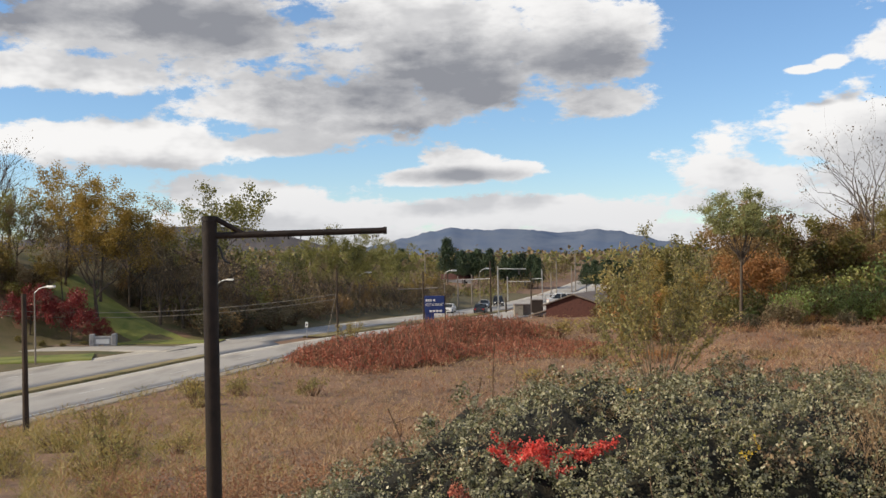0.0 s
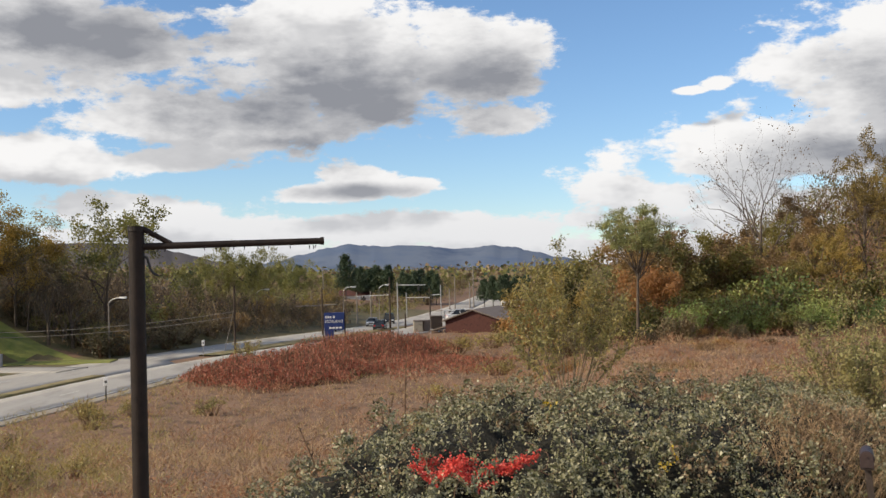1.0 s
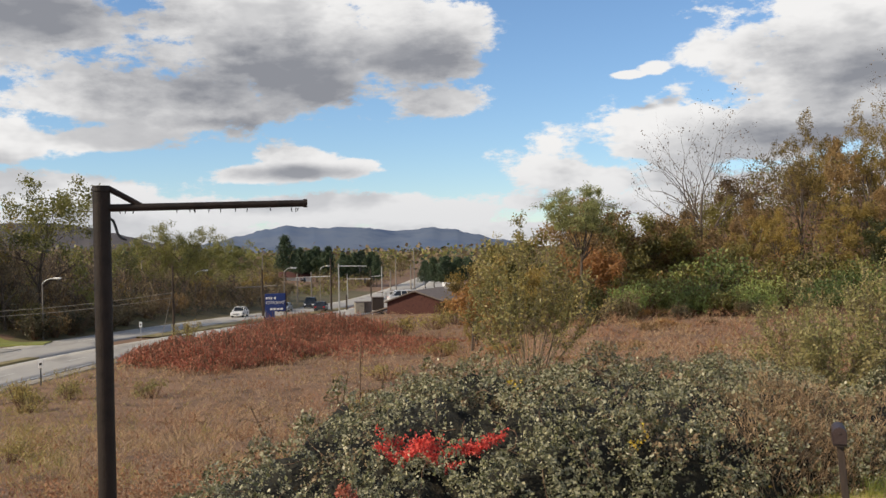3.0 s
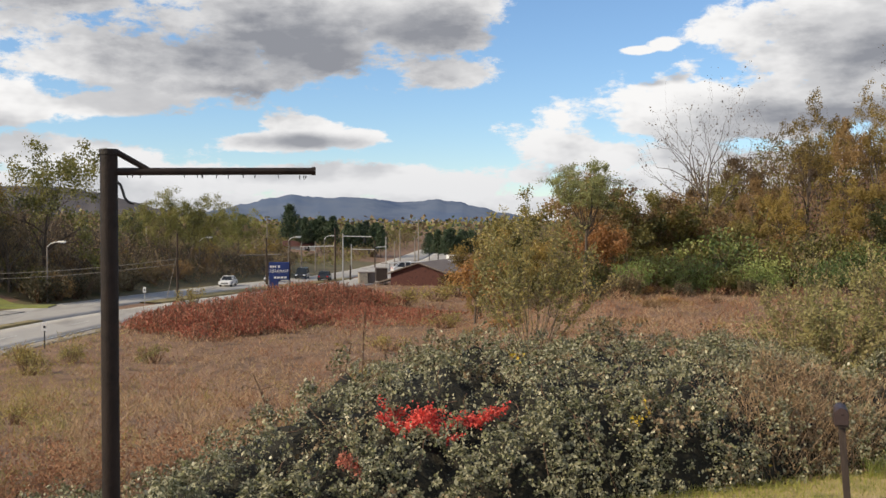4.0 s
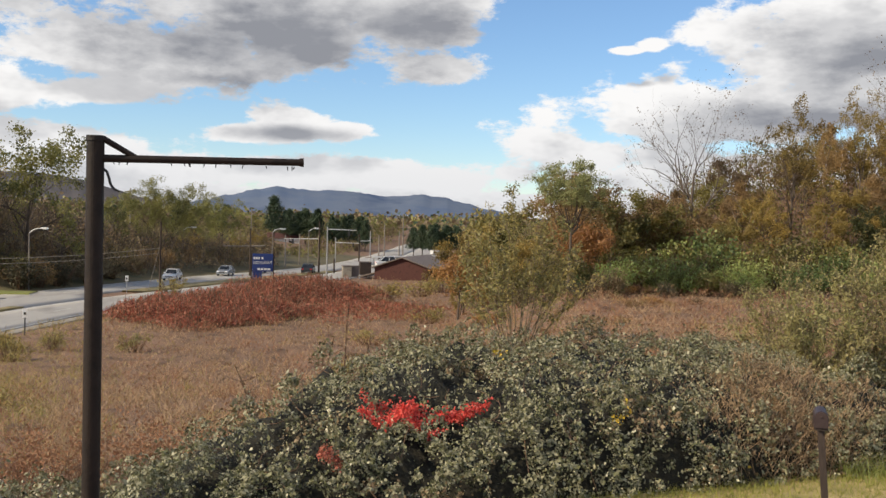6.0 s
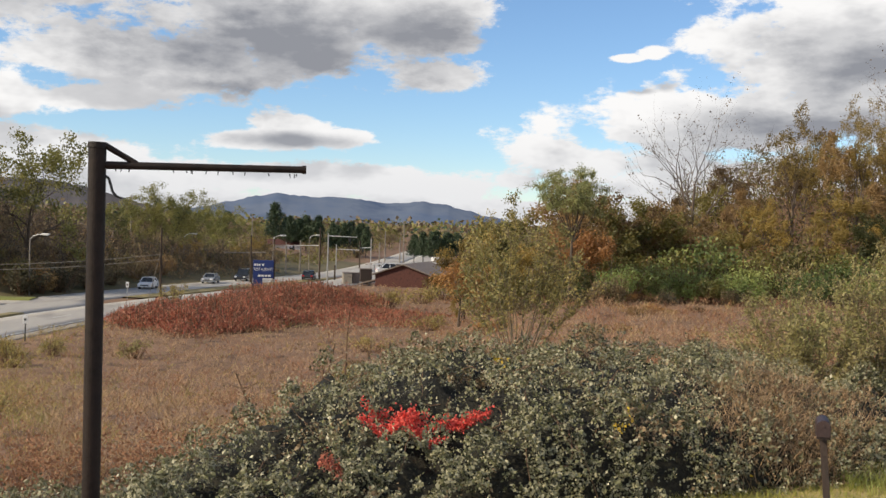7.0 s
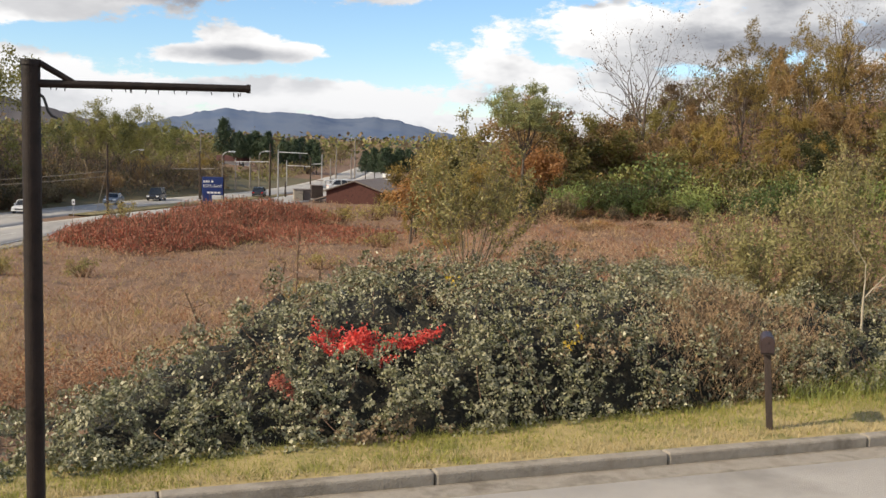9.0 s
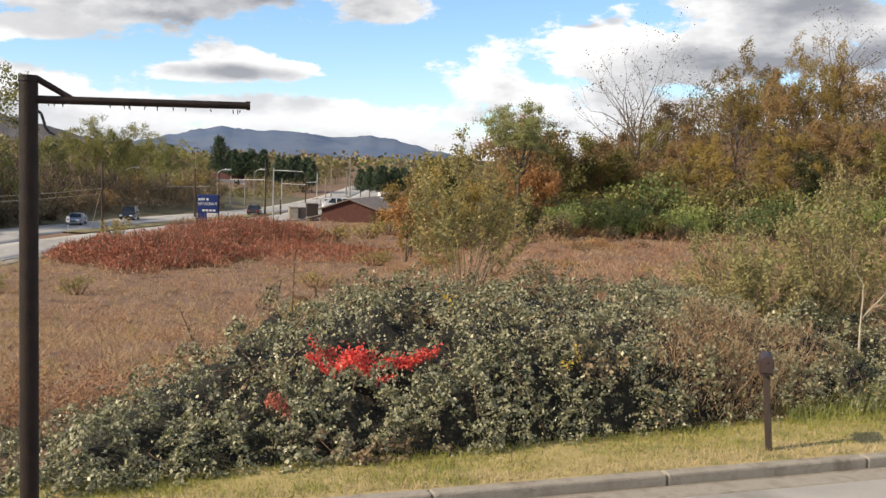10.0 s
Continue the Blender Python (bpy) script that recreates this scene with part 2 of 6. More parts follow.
M["pale_bark"] = material("pale_dead_bark", [(0.30, 0.26, 0.19), (0.48, 0.42, 0.32)], 5.0, 0.85, bump=0.4, bump_scale=20)
M["stem"] = material("dry_brown_stems", [(0.10, 0.06, 0.035), (0.20, 0.12, 0.075)], 5.0, 0.9)
M["asphalt"] = material("worn_pale_asphalt", [(0.24, 0.22, 0.19), (0.32, 0.295, 0.26), (0.39, 0.36, 0.32)], 0.5, 0.9, bump=0.3, bump_scale=60, detail=10)
M["highway"] = material("highway_asphalt", [(0.20, 0.19, 0.175), (0.28, 0.268, 0.25), (0.35, 0.335, 0.31)], 0.22, 0.9, bump=0.2, bump_scale=20, detail=10, stretch=(1, 0.3, 1))
M["concrete"] = material("weathered_concrete", [(0.15, 0.125, 0.095), (0.23, 0.195, 0.155), (0.31, 0.275, 0.225)], 2.2, 0.9, bump=0.4, bump_scale=40, detail=10)
M["paint"] = material("worn_white_road_paint", [(0.42, 0.41, 0.39), (0.62, 0.61, 0.58)], 3.0, 0.8)
M["iron"] = material("dark_brown_painted_steel", [(0.008, 0.0055, 0.005), (0.013, 0.009, 0.008), (0.022, 0.015, 0.012)], 5.0, 0.6, spec=0.25, bump=0.15, bump_scale=60)
M["brown"] = material("weathered_brown_wood", [(0.026, 0.017, 0.013), (0.052, 0.034, 0.026)], 5.0, 0.75, bump=0.4, bump_scale=50, stretch=(4, 4, 1))
M["box"] = material("dark_maroon_painted_metal", [(0.028, 0.016, 0.015), (0.048, 0.029, 0.026)], 6.0, 0.5, bump=0.1)
M["creosote"] = material("creosoted_pole_wood", [(0.030, 0.020, 0.014), (0.07, 0.048, 0.034)], 2.0, 0.9, stretch=(3, 3, 0.4), bump=0.4)
M["grey_wood"] = material("grey_weathered_pole_wood", [(0.16, 0.14, 0.12), (0.27, 0.24, 0.21)], 2.0, 0.9, stretch=(3, 3, 0.4))
M["zinc"] = material("galvanised_steel", [(0.35, 0.35, 0.35), (0.5, 0.5, 0.5)], 4.0, 0.45, metal=0.7)
M["lamp"] = material("pale_lamp_housing", [(0.62, 0.62, 0.62), (0.75, 0.75, 0.74)], 4.0, 0.4)
M["wire"] = material("black_cable", [(0.02, 0.02, 0.02), (0.04, 0.04, 0.04)], 4.0, 0.6)
M["blue"] = material("blue_sign_face", [(0.012, 0.030, 0.14), (0.018, 0.042, 0.18)], 1.5, 0.45)
M["white"] = material("white_painted_surface", [(0.66, 0.66, 0.65), (0.80, 0.80, 0.79)], 1.0, 0.6)
M["brick"] = material("dark_red_brick", [(0.042, 0.013, 0.011), (0.065, 0.021, 0.017), (0.085, 0.032, 0.026)], 2.5, 0.9, bump=0.3, bump_scale=9)
M["shingle"] = material("brown_grey_shingles", [(0.13, 0.105, 0.09), (0.20, 0.165, 0.145)], 1.8, 0.9, bump=0.4, bump_scale=8)
M["glass"] = material("dark_glass", [(0.012, 0.014, 0.016), (0.03, 0.034, 0.038)], 2.0, 0.08)
M["tyre"] = material("black_rubber", [(0.012, 0.012, 0.012), (0.025, 0.025, 0.025)], 6.0, 0.8)
M["car_white"] = material("white_car_paint", [(0.62, 0.63, 0.64), (0.72, 0.72, 0.72)], 1.0, 0.2)
M["car_silver"] = material("silver_car_paint", [(0.30, 0.32, 0.34), (0.40, 0.42, 0.43)], 1.0, 0.22, metal=0.4)
M["car_dark"] = material("dark_car_paint", [(0.020, 0.022, 0.026), (0.035, 0.038, 0.044)], 1.0, 0.2)
M["headlight"] = material("clear_headlight", [(0.75, 0.76, 0.78), (0.85, 0.85, 0.85)], 1.0, 0.1)
M["tail"] = material("red_tail_light", [(0.35, 0.01, 0.01), (0.5, 0.02, 0.02)], 1.0, 0.2)
M["stone"] = material("grey_monument_stone", [(0.22, 0.22, 0.23), (0.36, 0.36, 0.37)], 2.0, 0.85, bump=0.3)
M["mulch"] = material("brown_mulch", [(0.10, 0.07, 0.05), (0.20, 0.15, 0.11)], 1.0, 0.95, bump=0.6, bump_scale=6)
M["meadow_green"] = material("yellowing_green_leaves", [(0.075, 0.085, 0.024), (0.16, 0.165, 0.045), (0.28, 0.26, 0.075)], 0.25, 0.55, island=0.28, whole=0.3, thin=0.35)
M["haze_brown"] = material("valley_brush_leaves", [(0.07, 0.055, 0.033), (0.14, 0.105, 0.062), (0.23, 0.17, 0.10)], 0.12, 0.7, island=0.3, thin=0.2)
M["twig"] = material("grey_brown_twigs", [(0.07, 0.052, 0.040), (0.15, 0.115, 0.09)], 0.3, 0.9, island=0.4)
# both ridges carry distance haze in their colour and a faint emission
M["ridge"] = material("ridge_painted_blue_haze", [(0.045, 0.065, 0.115), (0.065, 0.09, 0.145), (0.09, 0.11, 0.15)], 0.004, 1.0, glow=0.6, spec=0.0)
M["near_ridge"] = material("ridge_painted_brown_haze", [(0.07, 0.068, 0.075), (0.11, 0.10, 0.10)], 0.01, 1.0, glow=0.25, spec=0.0)

# ---- small makers ----


def part(name, bm, mat, parent=None, label="", smooth=False):
    """Links a bmesh as one mesh object, under a thing where one is given."""
    mesh = bpy.data.meshes.new(name)
    bm.to_mesh(mesh)
    bm.free()
    mesh.materials.append(M[mat])
    if smooth:
        mesh.polygons.foreach_set("use_smooth", [True] * len(mesh.polygons))
    ob = new(name, mesh)
    ob.parent = parent
    return tagged(ob, label)


def raw(name, verts, faces, mat, parent=None, smooth=False):
    """Links arrays of vertices and of faces with one number of corners."""
    verts, faces = np.asarray(verts, np.float32), np.asarray(faces, np.int32)
    mesh = bpy.data.meshes.new(name)
    n, k = faces.shape
    mesh.vertices.add(len(verts))
    mesh.vertices.foreach_set("co", verts.ravel())
    mesh.loops.add(n * k)
    mesh.loops.foreach_set("vertex_index", faces.ravel())
    mesh.polygons.add(n)
    mesh.polygons.foreach_set("loop_start", np.arange(0, n * k, k, dtype=np.int32))
    mesh.polygons.foreach_set("loop_total", np.full(n, k, np.int32))
    if smooth:
        mesh.polygons.foreach_set("use_smooth", np.ones(n, bool))
    mesh.update(calc_edges=True)
    mesh.materials.append(M[mat])
    ob = new(name, mesh)
    ob.parent = parent
    return ob


def thing(name, x, y, z, label, category, group="", turn=0.0, kind=""):
    ob = new(name)
    ob.matrix_basis = pose(x, y, z, 0, 0, turn)
    return tagged(ob, label, category, group, kind)


def block(bm, x0, x1, y0, y1, z0, z1, bevel=0.0):
    r = bmesh.ops.create_cube(bm, size=1.0)
    vs = r["verts"]
    for v in vs:
        v.co = Vector((x0 + (v.co.x + 0.5) * (x1 - x0), y0 + (v.co.y + 0.5) * (y1 - y0), z0 + (v.co.z + 0.5) * (z1 - z0)))
    if bevel:
        edges = list({e for v in vs for e in v.link_edges})
        bmesh.ops.bevel(bm, geom=edges, offset=bevel, segments=2, affect="EDGES", profile=0.5)
    return bm


def tube(bm, a, b, r0, r1, sides=12):
    a, b = Vector(a), Vector(b)
    d = b - a
    r = bmesh.ops.create_cone(bm, cap_ends=True, segments=sides, radius1=r0, radius2=r1, depth=d.length)
    m = Matrix.Translation((a + b) / 2) @ d.to_track_quat("Z", "Y").to_matrix().to_4x4()
    bmesh.ops.transform(bm, matrix=m, verts=r["verts"])
    return bm


def tubes(segments, sides=5):
    """Vertices and quads of tapered tubes, as arrays: rows of start, end, radii."""
    s = np.asarray(segments, float)
    a, b, r0, r1 = s[:, 0:3], s[:, 3:6], s[:, 6], s[:, 7]
    d = b - a
    d /= np.linalg.norm(d, axis=1)[:, None] + 1e-9
    ref = np.where(np.abs(d[:, 2:3]) < 0.9, np.array([[0, 0, 1.0]]), np.array([[1.0, 0, 0]]))
    u = np.cross(d, ref)
    u /= np.linalg.norm(u, axis=1)[:, None]
    v = np.cross(d, u)
    ang = np.arange(sides) * 2 * np.pi / sides
    ring = np.cos(ang)[None, :, None] * u[:, None, :] + np.sin(ang)[None, :, None] * v[:, None, :]
    lo, hi = a[:, None, :] + ring * r0[:, None, None], b[:, None, :] + ring * r1[:, None, None]
    verts = np.concatenate([lo, hi], 1).reshape(-1, 3)
    k = np.arange(sides)
    quad = np.stack([k, (k + 1) % sides, sides + (k + 1) % sides, sides + k], 1)
    faces = (np.arange(len(s)) * 2 * sides)[:, None, None] + quad[None]
    return verts, faces.reshape(-1, 4)


def leaves(points, size, rng, ratio=0.55, facing=None, hang=0.0):
    """A bent four-cornered leaf at each point, turned at random or about a facing."""
    n = len(points)
    size = np.broadcast_to(size, (n,)) * rng.uniform(0.65, 1.35, n)
    nrm = rng.normal(size=(n, 3))
    if facing is not None:
        nrm = nrm * 0.55 + facing
    nrm /= np.linalg.norm(nrm, axis=1)[:, None]
    along = np.cross(nrm, rng.normal(size=(n, 3)))
    along[:, 2] -= hang
    along /= np.linalg.norm(along, axis=1)[:, None]
    side = np.cross(nrm, along)
    side /= np.linalg.norm(side, axis=1)[:, None] + 1e-9
    h = size[:, None] / 2
    p0, p2 = points - along * h, points + along * h
    p1, p3 = points + side * h * ratio - nrm * h * 0.15 - along * h * 0.15, points - side * h * ratio - nrm * h * 0.15 - along * h * 0.15
    verts = np.stack([p0, p1, p2, p3], 1).reshape(-1, 3)
    return verts, np.arange(n * 4).reshape(n, 4)


def blades(points, height, width, rng, lean=0.35):
    """A leaning three-cornered blade at each point."""
    n = len(points)
    height = np.broadcast_to(height, (n,)) * rng.uniform(0.6, 1.3, n)
    a = rng.uniform(0, 2 * np.pi, n)
    side = np.stack([np.cos(a), np.sin(a), np.zeros(n)], 1) * (np.broadcast_to(width, (n,)) / 2)[:, None]
    tip = points + np.stack([rng.normal(0, lean, n) * height, rng.normal(0, lean, n) * height, height], 1)
    verts = np.stack([points - side, points + side, tip], 1).reshape(-1, 3)
    return verts, np.arange(n * 3).reshape(n, 3)


def wave(x, y, scale, seed=0):
    """Smooth noise about -1 to 1 from sines, for arrays."""
    r = np.random.RandomState(seed)
    out = np.zeros(np.broadcast(x, y).shape)
    for k in range(6):
        a, f, p = r.uniform(0, 2 * np.pi), r.uniform(0.6, 1.7) / scale * 2 * np.pi, r.uniform(0, 6.28)
        out = out + np.sin((x * np.cos(a) + y * np.sin(a)) * f + p)
    return out / 3.0


def step(lo, hi, v):
    k = np.clip((v - lo) / (hi - lo), 0, 1)
    return k * k * (3 - 2 * k)


# ---- the lie of the land ----
FAR_LANES = [(-95, -80), (-62, 0), (-48, 38), (-40, 62), (-33, 84), (-25, 106), (-20, 117), (-15, 128.5), (-9.5, 140), (-4, 150), (3, 161), (12, 180), (22, 215), (33, 265), (50, 350), (90, 520)]
NEAR_LANES = [(-80, -80), (-47, 0), (-35, 36), (-28, 58), (-21.6, 80), (-17.8, 95), (-11.5, 111), (-4.5, 125), (3.5, 140), (11.5, 155), (19, 175), (28.5, 212), (40, 262), (57, 350), (97, 520)]
ROAD_Z = -4.9


def polyline(points, spacing):
    """The points of a line, rounded off and evenly spaced."""
    p = np.array(points, float)
    for _ in range(3):
        q = np.empty((len(p) * 2, 2))
        q[0], q[-1] = p[0], p[-1]
        q[1:-1:2], q[2:-1:2] = p[:-1] * 0.75 + p[1:] * 0.25, p[:-1] * 0.25 + p[1:] * 0.75
        p = q
    run = np.concatenate([[0], np.cumsum(np.hypot(*np.diff(p, axis=0).T))])
    s = np.arange(0, run[-1], spacing)
    return np.stack([np.interp(s, run, p[:, 0]), np.interp(s, run, p[:, 1])], 1)


FAR_LINE, NEAR_LINE = polyline(FAR_LANES, 3.0), polyline(NEAR_LANES, 3.0)
COARSE = {id(FAR_LINE): polyline(FAR_LANES, 8.0), id(NEAR_LINE): polyline(NEAR_LANES, 8.0)}


def off_line(line, x, y):
    """Distance from a line and the side of it: positive to the right of its way."""
    x, y = np.asarray(x, float), np.asarray(y, float)
    line = COARSE[id(line)]
    best, side = np.full(x.shape, 1e9), np.zeros(x.shape)
    for (ax, ay), (bx, by) in zip(line[:-1], line[1:]):
        dx, dy = bx - ax, by - ay
        k = np.clip(((x - ax) * dx + (y - ay) * dy) / (dx * dx + dy * dy), 0, 1)
        ex, ey = x - ax - k * dx, y - ay - k * dy
        d = np.hypot(ex, ey)
        s = ex * dy - ey * dx
        closer = d < best
        best, side = np.where(closer, d, best), np.where(closer, s, side)
    return best, np.sign(side)


def kerb_y(x):
    return 11.15 + 0.125 * x


def land(x, y):
    x, y = np.asarray(x, float), np.asarray(y, float)
    low = np.interp(y, [11, 12.5, 15, 18, 25, 35, 47, 55, 62], [0.13, 0.11, -0.30, -1.15, -1.75, -2.7, -4.1, -4.65, -4.77])
    high = 0.13 - 1.9 * step(14, 60, y)
    w = step(0, 11, x - (y - 18) * 0.2) * (1 - step(95, 128, y) * (1 - step(30, 55, x)))
    z = low * (1 - w) + high * w
    z = z + 9.0 * step(74, 118, y) * step(31, 53, x - (y - 80) * 0.15) * (1 - step(120, 160, y))
    z = z + 4.0 * step(45, 95, x) * step(10, 60, y)
    z = z + 0.16 * wave(x, y, 9.0, 1) * step(14, 24, y)
    d1, s1 = off_line(FAR_LINE, x, y)
    d2, s2 = off_line(NEAR_LINE, x, y)
    beyond = np.where(s1 < 0, d1, 0.0)
    begin = 5 + 11 * step(84, 92, y) * (1 - step(113, 119, y))
    bank = ROAD_Z + 11.5 * step(begin, 44, beyond) * (1 - 0.75 * step(140, 185, y)) * (1 - 0.55 * step(105, 90, y) * step(40, 0, beyond))
    z = np.where(s1 < 0, bank, z)
    flat = step(9.5, 4.5, np.minimum(d1, d2))
    between = (s1 > 0) & (s2 < 0)
    flat = np.where(between, 1.0, flat)
    z = z * (1 - flat) + (ROAD_Z - 0.08) * flat
    # the near street and its verge
    front = y - kerb_y(x)
    z = np.where(front < -4.0, 0.02, np.where(front < 0.1, -0.10, np.where(front < 3.0, 0.11, z)))
    far = step(240, 420, np.hypot(x, y))
    z = z * (1 - far) + -5.0 * far
    return z


def ground():
    near_x, near_y = np.arange(-75, 95.1, 1.25), np.concatenate([np.arange(-30, 10, 4), np.arange(10, 17, 0.35), np.arange(17, 60, 0.9), np.arange(60, 240, 1.6)])
    out = np.array([130, 180, 260, 400, 700, 1300, 2500, 4700.0])
    xs = np.concatenate([-out[::-1] - 10, near_x, out])
    ys = np.concatenate([-out[::-1], near_y, out[2:] + 10])
    X, Y = np.meshgrid(xs, ys)
    Z = land(X, Y)
    n, k = X.shape
    i = np.arange((n - 1) * k).reshape(n - 1, k)[:, :-1].ravel()
    raw("ground", np.stack([X, Y, Z], -1).reshape(-1, 3), np.stack([i, i + 1, i + k + 1, i + k], 1), "soil", smooth=True)
    tagged(bpy.data.objects["ground"], "rolling ground of dry brown meadow and hillside", "ground", kind="structure")


def ribbon(name, line, left, right, lift, mat, label, category, parent=None, kind="structure", level=None):
    """A strip along a line, from one offset to another (right is positive)."""
    p = np.array(line, float)
    d = np.gradient(p, axis=0)
    d /= np.linalg.norm(d, axis=1)[:, None]
    nrm = np.stack([d[:, 1], -d[:, 0]], 1)
    cols = []
    for o in np.linspace(left, right, 5):
        q = p + nrm * np.broadcast_to(o, (len(p),))[:, None]
        z = np.full(len(q), ROAD_Z if level is None else level) + lift
        cols.append(np.column_stack([q, z]))
    top = np.stack(cols, 1)
    low = top[:, [0, -1]] - np.array([0, 0, 0.25])
    grid = np.concatenate([low[:, :1], top, low[:, 1:]], 1)
    n, k, _ = grid.shape
    i = np.arange(n * k).reshape(n, k)[:-1, :-1].ravel()
    ob = raw(name, grid.reshape(-1, 3), np.stack([i, i + 1, i + k + 1, i + k], 1), mat, parent)
    return tagged(ob, label, category, kind=kind) if parent is None else ob


ground()


def highway():
    gap, _ = off_line(NEAR_LINE, FAR_LINE[:, 0], FAR_LINE[:, 1])
    reach = np.where(FAR_LINE[:, 1] < 96, np.clip(gap - 5.1, 3.7, 20), np.where(FAR_LINE[:, 1] < 112, np.clip(gap - 3.75, 3.7, 20), 3.7))
    far = ribbon("road", FAR_LINE, np.full(len(FAR_LINE), -3.7), reach, 0.0, "highway", "grey two-lane asphalt carriageway curving past the hillside", "road")
    near = ribbon("road", NEAR_LINE, -3.7, 3.7, 0.004, "highway", "pale grey two-lane asphalt carriageway beside the meadow", "road")
    fine_near, fine_far = polyline(NEAR_LANES, 1.0), polyline(FAR_LANES, 1.0)
    ribbon("edge_line", fine_near, 3.25, 3.40, 0.012, "paint", "", "", near)
    ribbon("edge_line", fine_near, -3.40, -3.25, 0.012, "paint", "", "", near)
    ribbon("edge_line", fine_far, -3.40, -3.25, 0.012, "paint", "", "", far)
    for line, owner in ((fine_near, near), (fine_far, far)):
        for k in range(40, min(len(line) - 4, 330), 12):
            ribbon("lane_dash", line[k:k + 4], -0.06, 0.06, 0.012, "paint", "", "", owner)
    # raised grass median with a pale kerb
    d, s = off_line(FAR_LINE, NEAR_LINE[:, 0], NEAR_LINE[:, 1])
    keep = [i for i, (x, y) in enumerate(NEAR_LINE) if 40 < y < 97]
    ribbon("median", NEAR_LINE[keep], -5.05, -3.8, 0.14, "median", "narrow raised median of worn grass between carriageways", "median")
    island = [i for i, (x, y) in enumerate(NEAR_LINE) if 112 < y < 165]
    ribbon("median", NEAR_LINE[island], -np.maximum(d[island] - 3.9, 4.2), -3.9, 0.10, "median", "grassy island between the parting carriageways", "median")
    ribbon("road_shoulder", fine_near[(fine_near[:, 1] > 20) & (fine_near[:, 1] < 125)], 3.7, 5.0, -0.02, "concrete", "dusty gravel shoulder along the carriageway", "shoulder")
    # driveway opposite and its lawn tongue
    ribbon("driveway", polyline([(-26, 104), (-34, 107), (-48, 108), (-75, 104)], 2.0), -2.6, 2.6, 0.06, "highway", "asphalt driveway entering the far side of the highway", "driveway")
    ribbon("lawn", polyline([(-32.8, 97.5), (-38, 96), (-60, 88)], 2.0), -3.4, 3.4, 0.10, "green_lawn", "mown green lawn beside the driveway", "lawn")
    ribbon("lawn", polyline([(-24.0, 113.3), (-30, 113.4), (-42, 114.5)], 2.0), -1.9, 1.9, 0.10, "green_lawn", "mown green lawn beside the driveway", "lawn")


highway()


def street():
    xs = np.arange(-60, 70.1, 2.0)
    line = np.stack([xs, kerb_y(xs) - 2.2], 1)
    ribbon("street", line, -1.98, 1.7, 0.0, "asphalt", "pale worn asphalt street beside a concrete kerb", "road", level=0.0)
    gutter = np.stack([xs, kerb_y(xs) - 0.42], 1)
    ribbon("gutter", gutter, -0.21, 0.22, 0.006, "concrete", "concrete gutter pan along the kerb", "gutter", level=0.0)
    kerb = thing("kerb", 0, 0, 0, "weathered grey concrete kerb with open joints", "kerb", kind="structure")
    turn = math.degrees(math.atan(0.125))
    bm = bmesh.new()
    block(bm, 0.006, 3.074, -0.20, 0.0, -0.15, 0.140, 0.03)
    first = part("kerb_section", bm, "concrete", kerb)
    for k in range(-8, 13):
        ob = first if k == -8 else first.copy()
        if k != -8:
            scene.collection.objects.link(ob)
        x = 5.52 + k * 3.08 * math.cos(radians(turn))
        ob.matrix_basis = pose(x, kerb_y(x) + 0.03, 0.0, 0, 0, turn)


street()


def hillside():
    p = np.array([q for q in FAR_LINE if 20 < q[1] < 235])
    d = np.gradient(p, axis=0)
    d /= np.linalg.norm(d, axis=1)[:, None]
    rows = []
    for o in np.concatenate([np.arange(4.2, 20, 1.2), np.arange(20, 62, 3.0)]):
        q = p + np.stack([-d[:, 1], d[:, 0]], 1) * o
        rows.append(np.column_stack([q, land(q[:, 0], q[:, 1]) + 0.03]))
    g = np.stack(rows)
    n, m, _ = g.shape
    i = np.arange(n * m).reshape(n, m)[:-1, :-1].ravel()
    tagged(raw("hillside", g.reshape(-1, 3), np.stack([i, i + 1, i + m + 1, i + m], 1), "turf", smooth=True), "grassy hillside strewn with fallen leaves, shade painted into its colour", "hillside", kind="structure")


hillside()

# ---- distance ----


def ridge(name, mat, label, distance, profile, depth, seed):
    """A wooded ridge: rows of azimuth tangent and height above the eye tangent."""
    us = np.linspace(profile[0][0], profile[-1][0], 240)
    v = np.interp(us, [p[0] for p in profile], [p[1] for p in profile])
    k = np.convolve(np.pad(v, 6, "edge"), np.hanning(13) / np.hanning(13).sum(), "valid")
    k = k + 0.0006 * wave(us * 100, us * 0, 1.4, seed) + 0.0003 * wave(us * 100, us * 0, 0.35, seed + 1)
    rows = []
    for j, f in enumerate((-1.0, -0.75, -0.5, -0.25, 0.0, 0.4)):
        crest = 3.9 + k * distance
        z = -6 + (crest + 6) * (1 - abs(f)) ** 0.8 + (5 * wave(us * 60, us * 0 + j, 2.0, seed + 2) * (0 < abs(f) < 1) * distance / 4000)
        rows.append(np.column_stack([us * distance * (1 + f * depth), np.full(len(us), distance * (1 + f * depth)), z]))
    g = np.stack(rows)
    n, m, _ = g.shape
    i = np.arange(n * m).reshape(n, m)[:-1, :-1].ravel()
    ob = raw(name, g.reshape(-1, 3), np.stack([i, i + 1, i + m + 1, i + m], 1), mat, smooth=True)
    tagged(ob, label, "mountain", kind="structure")


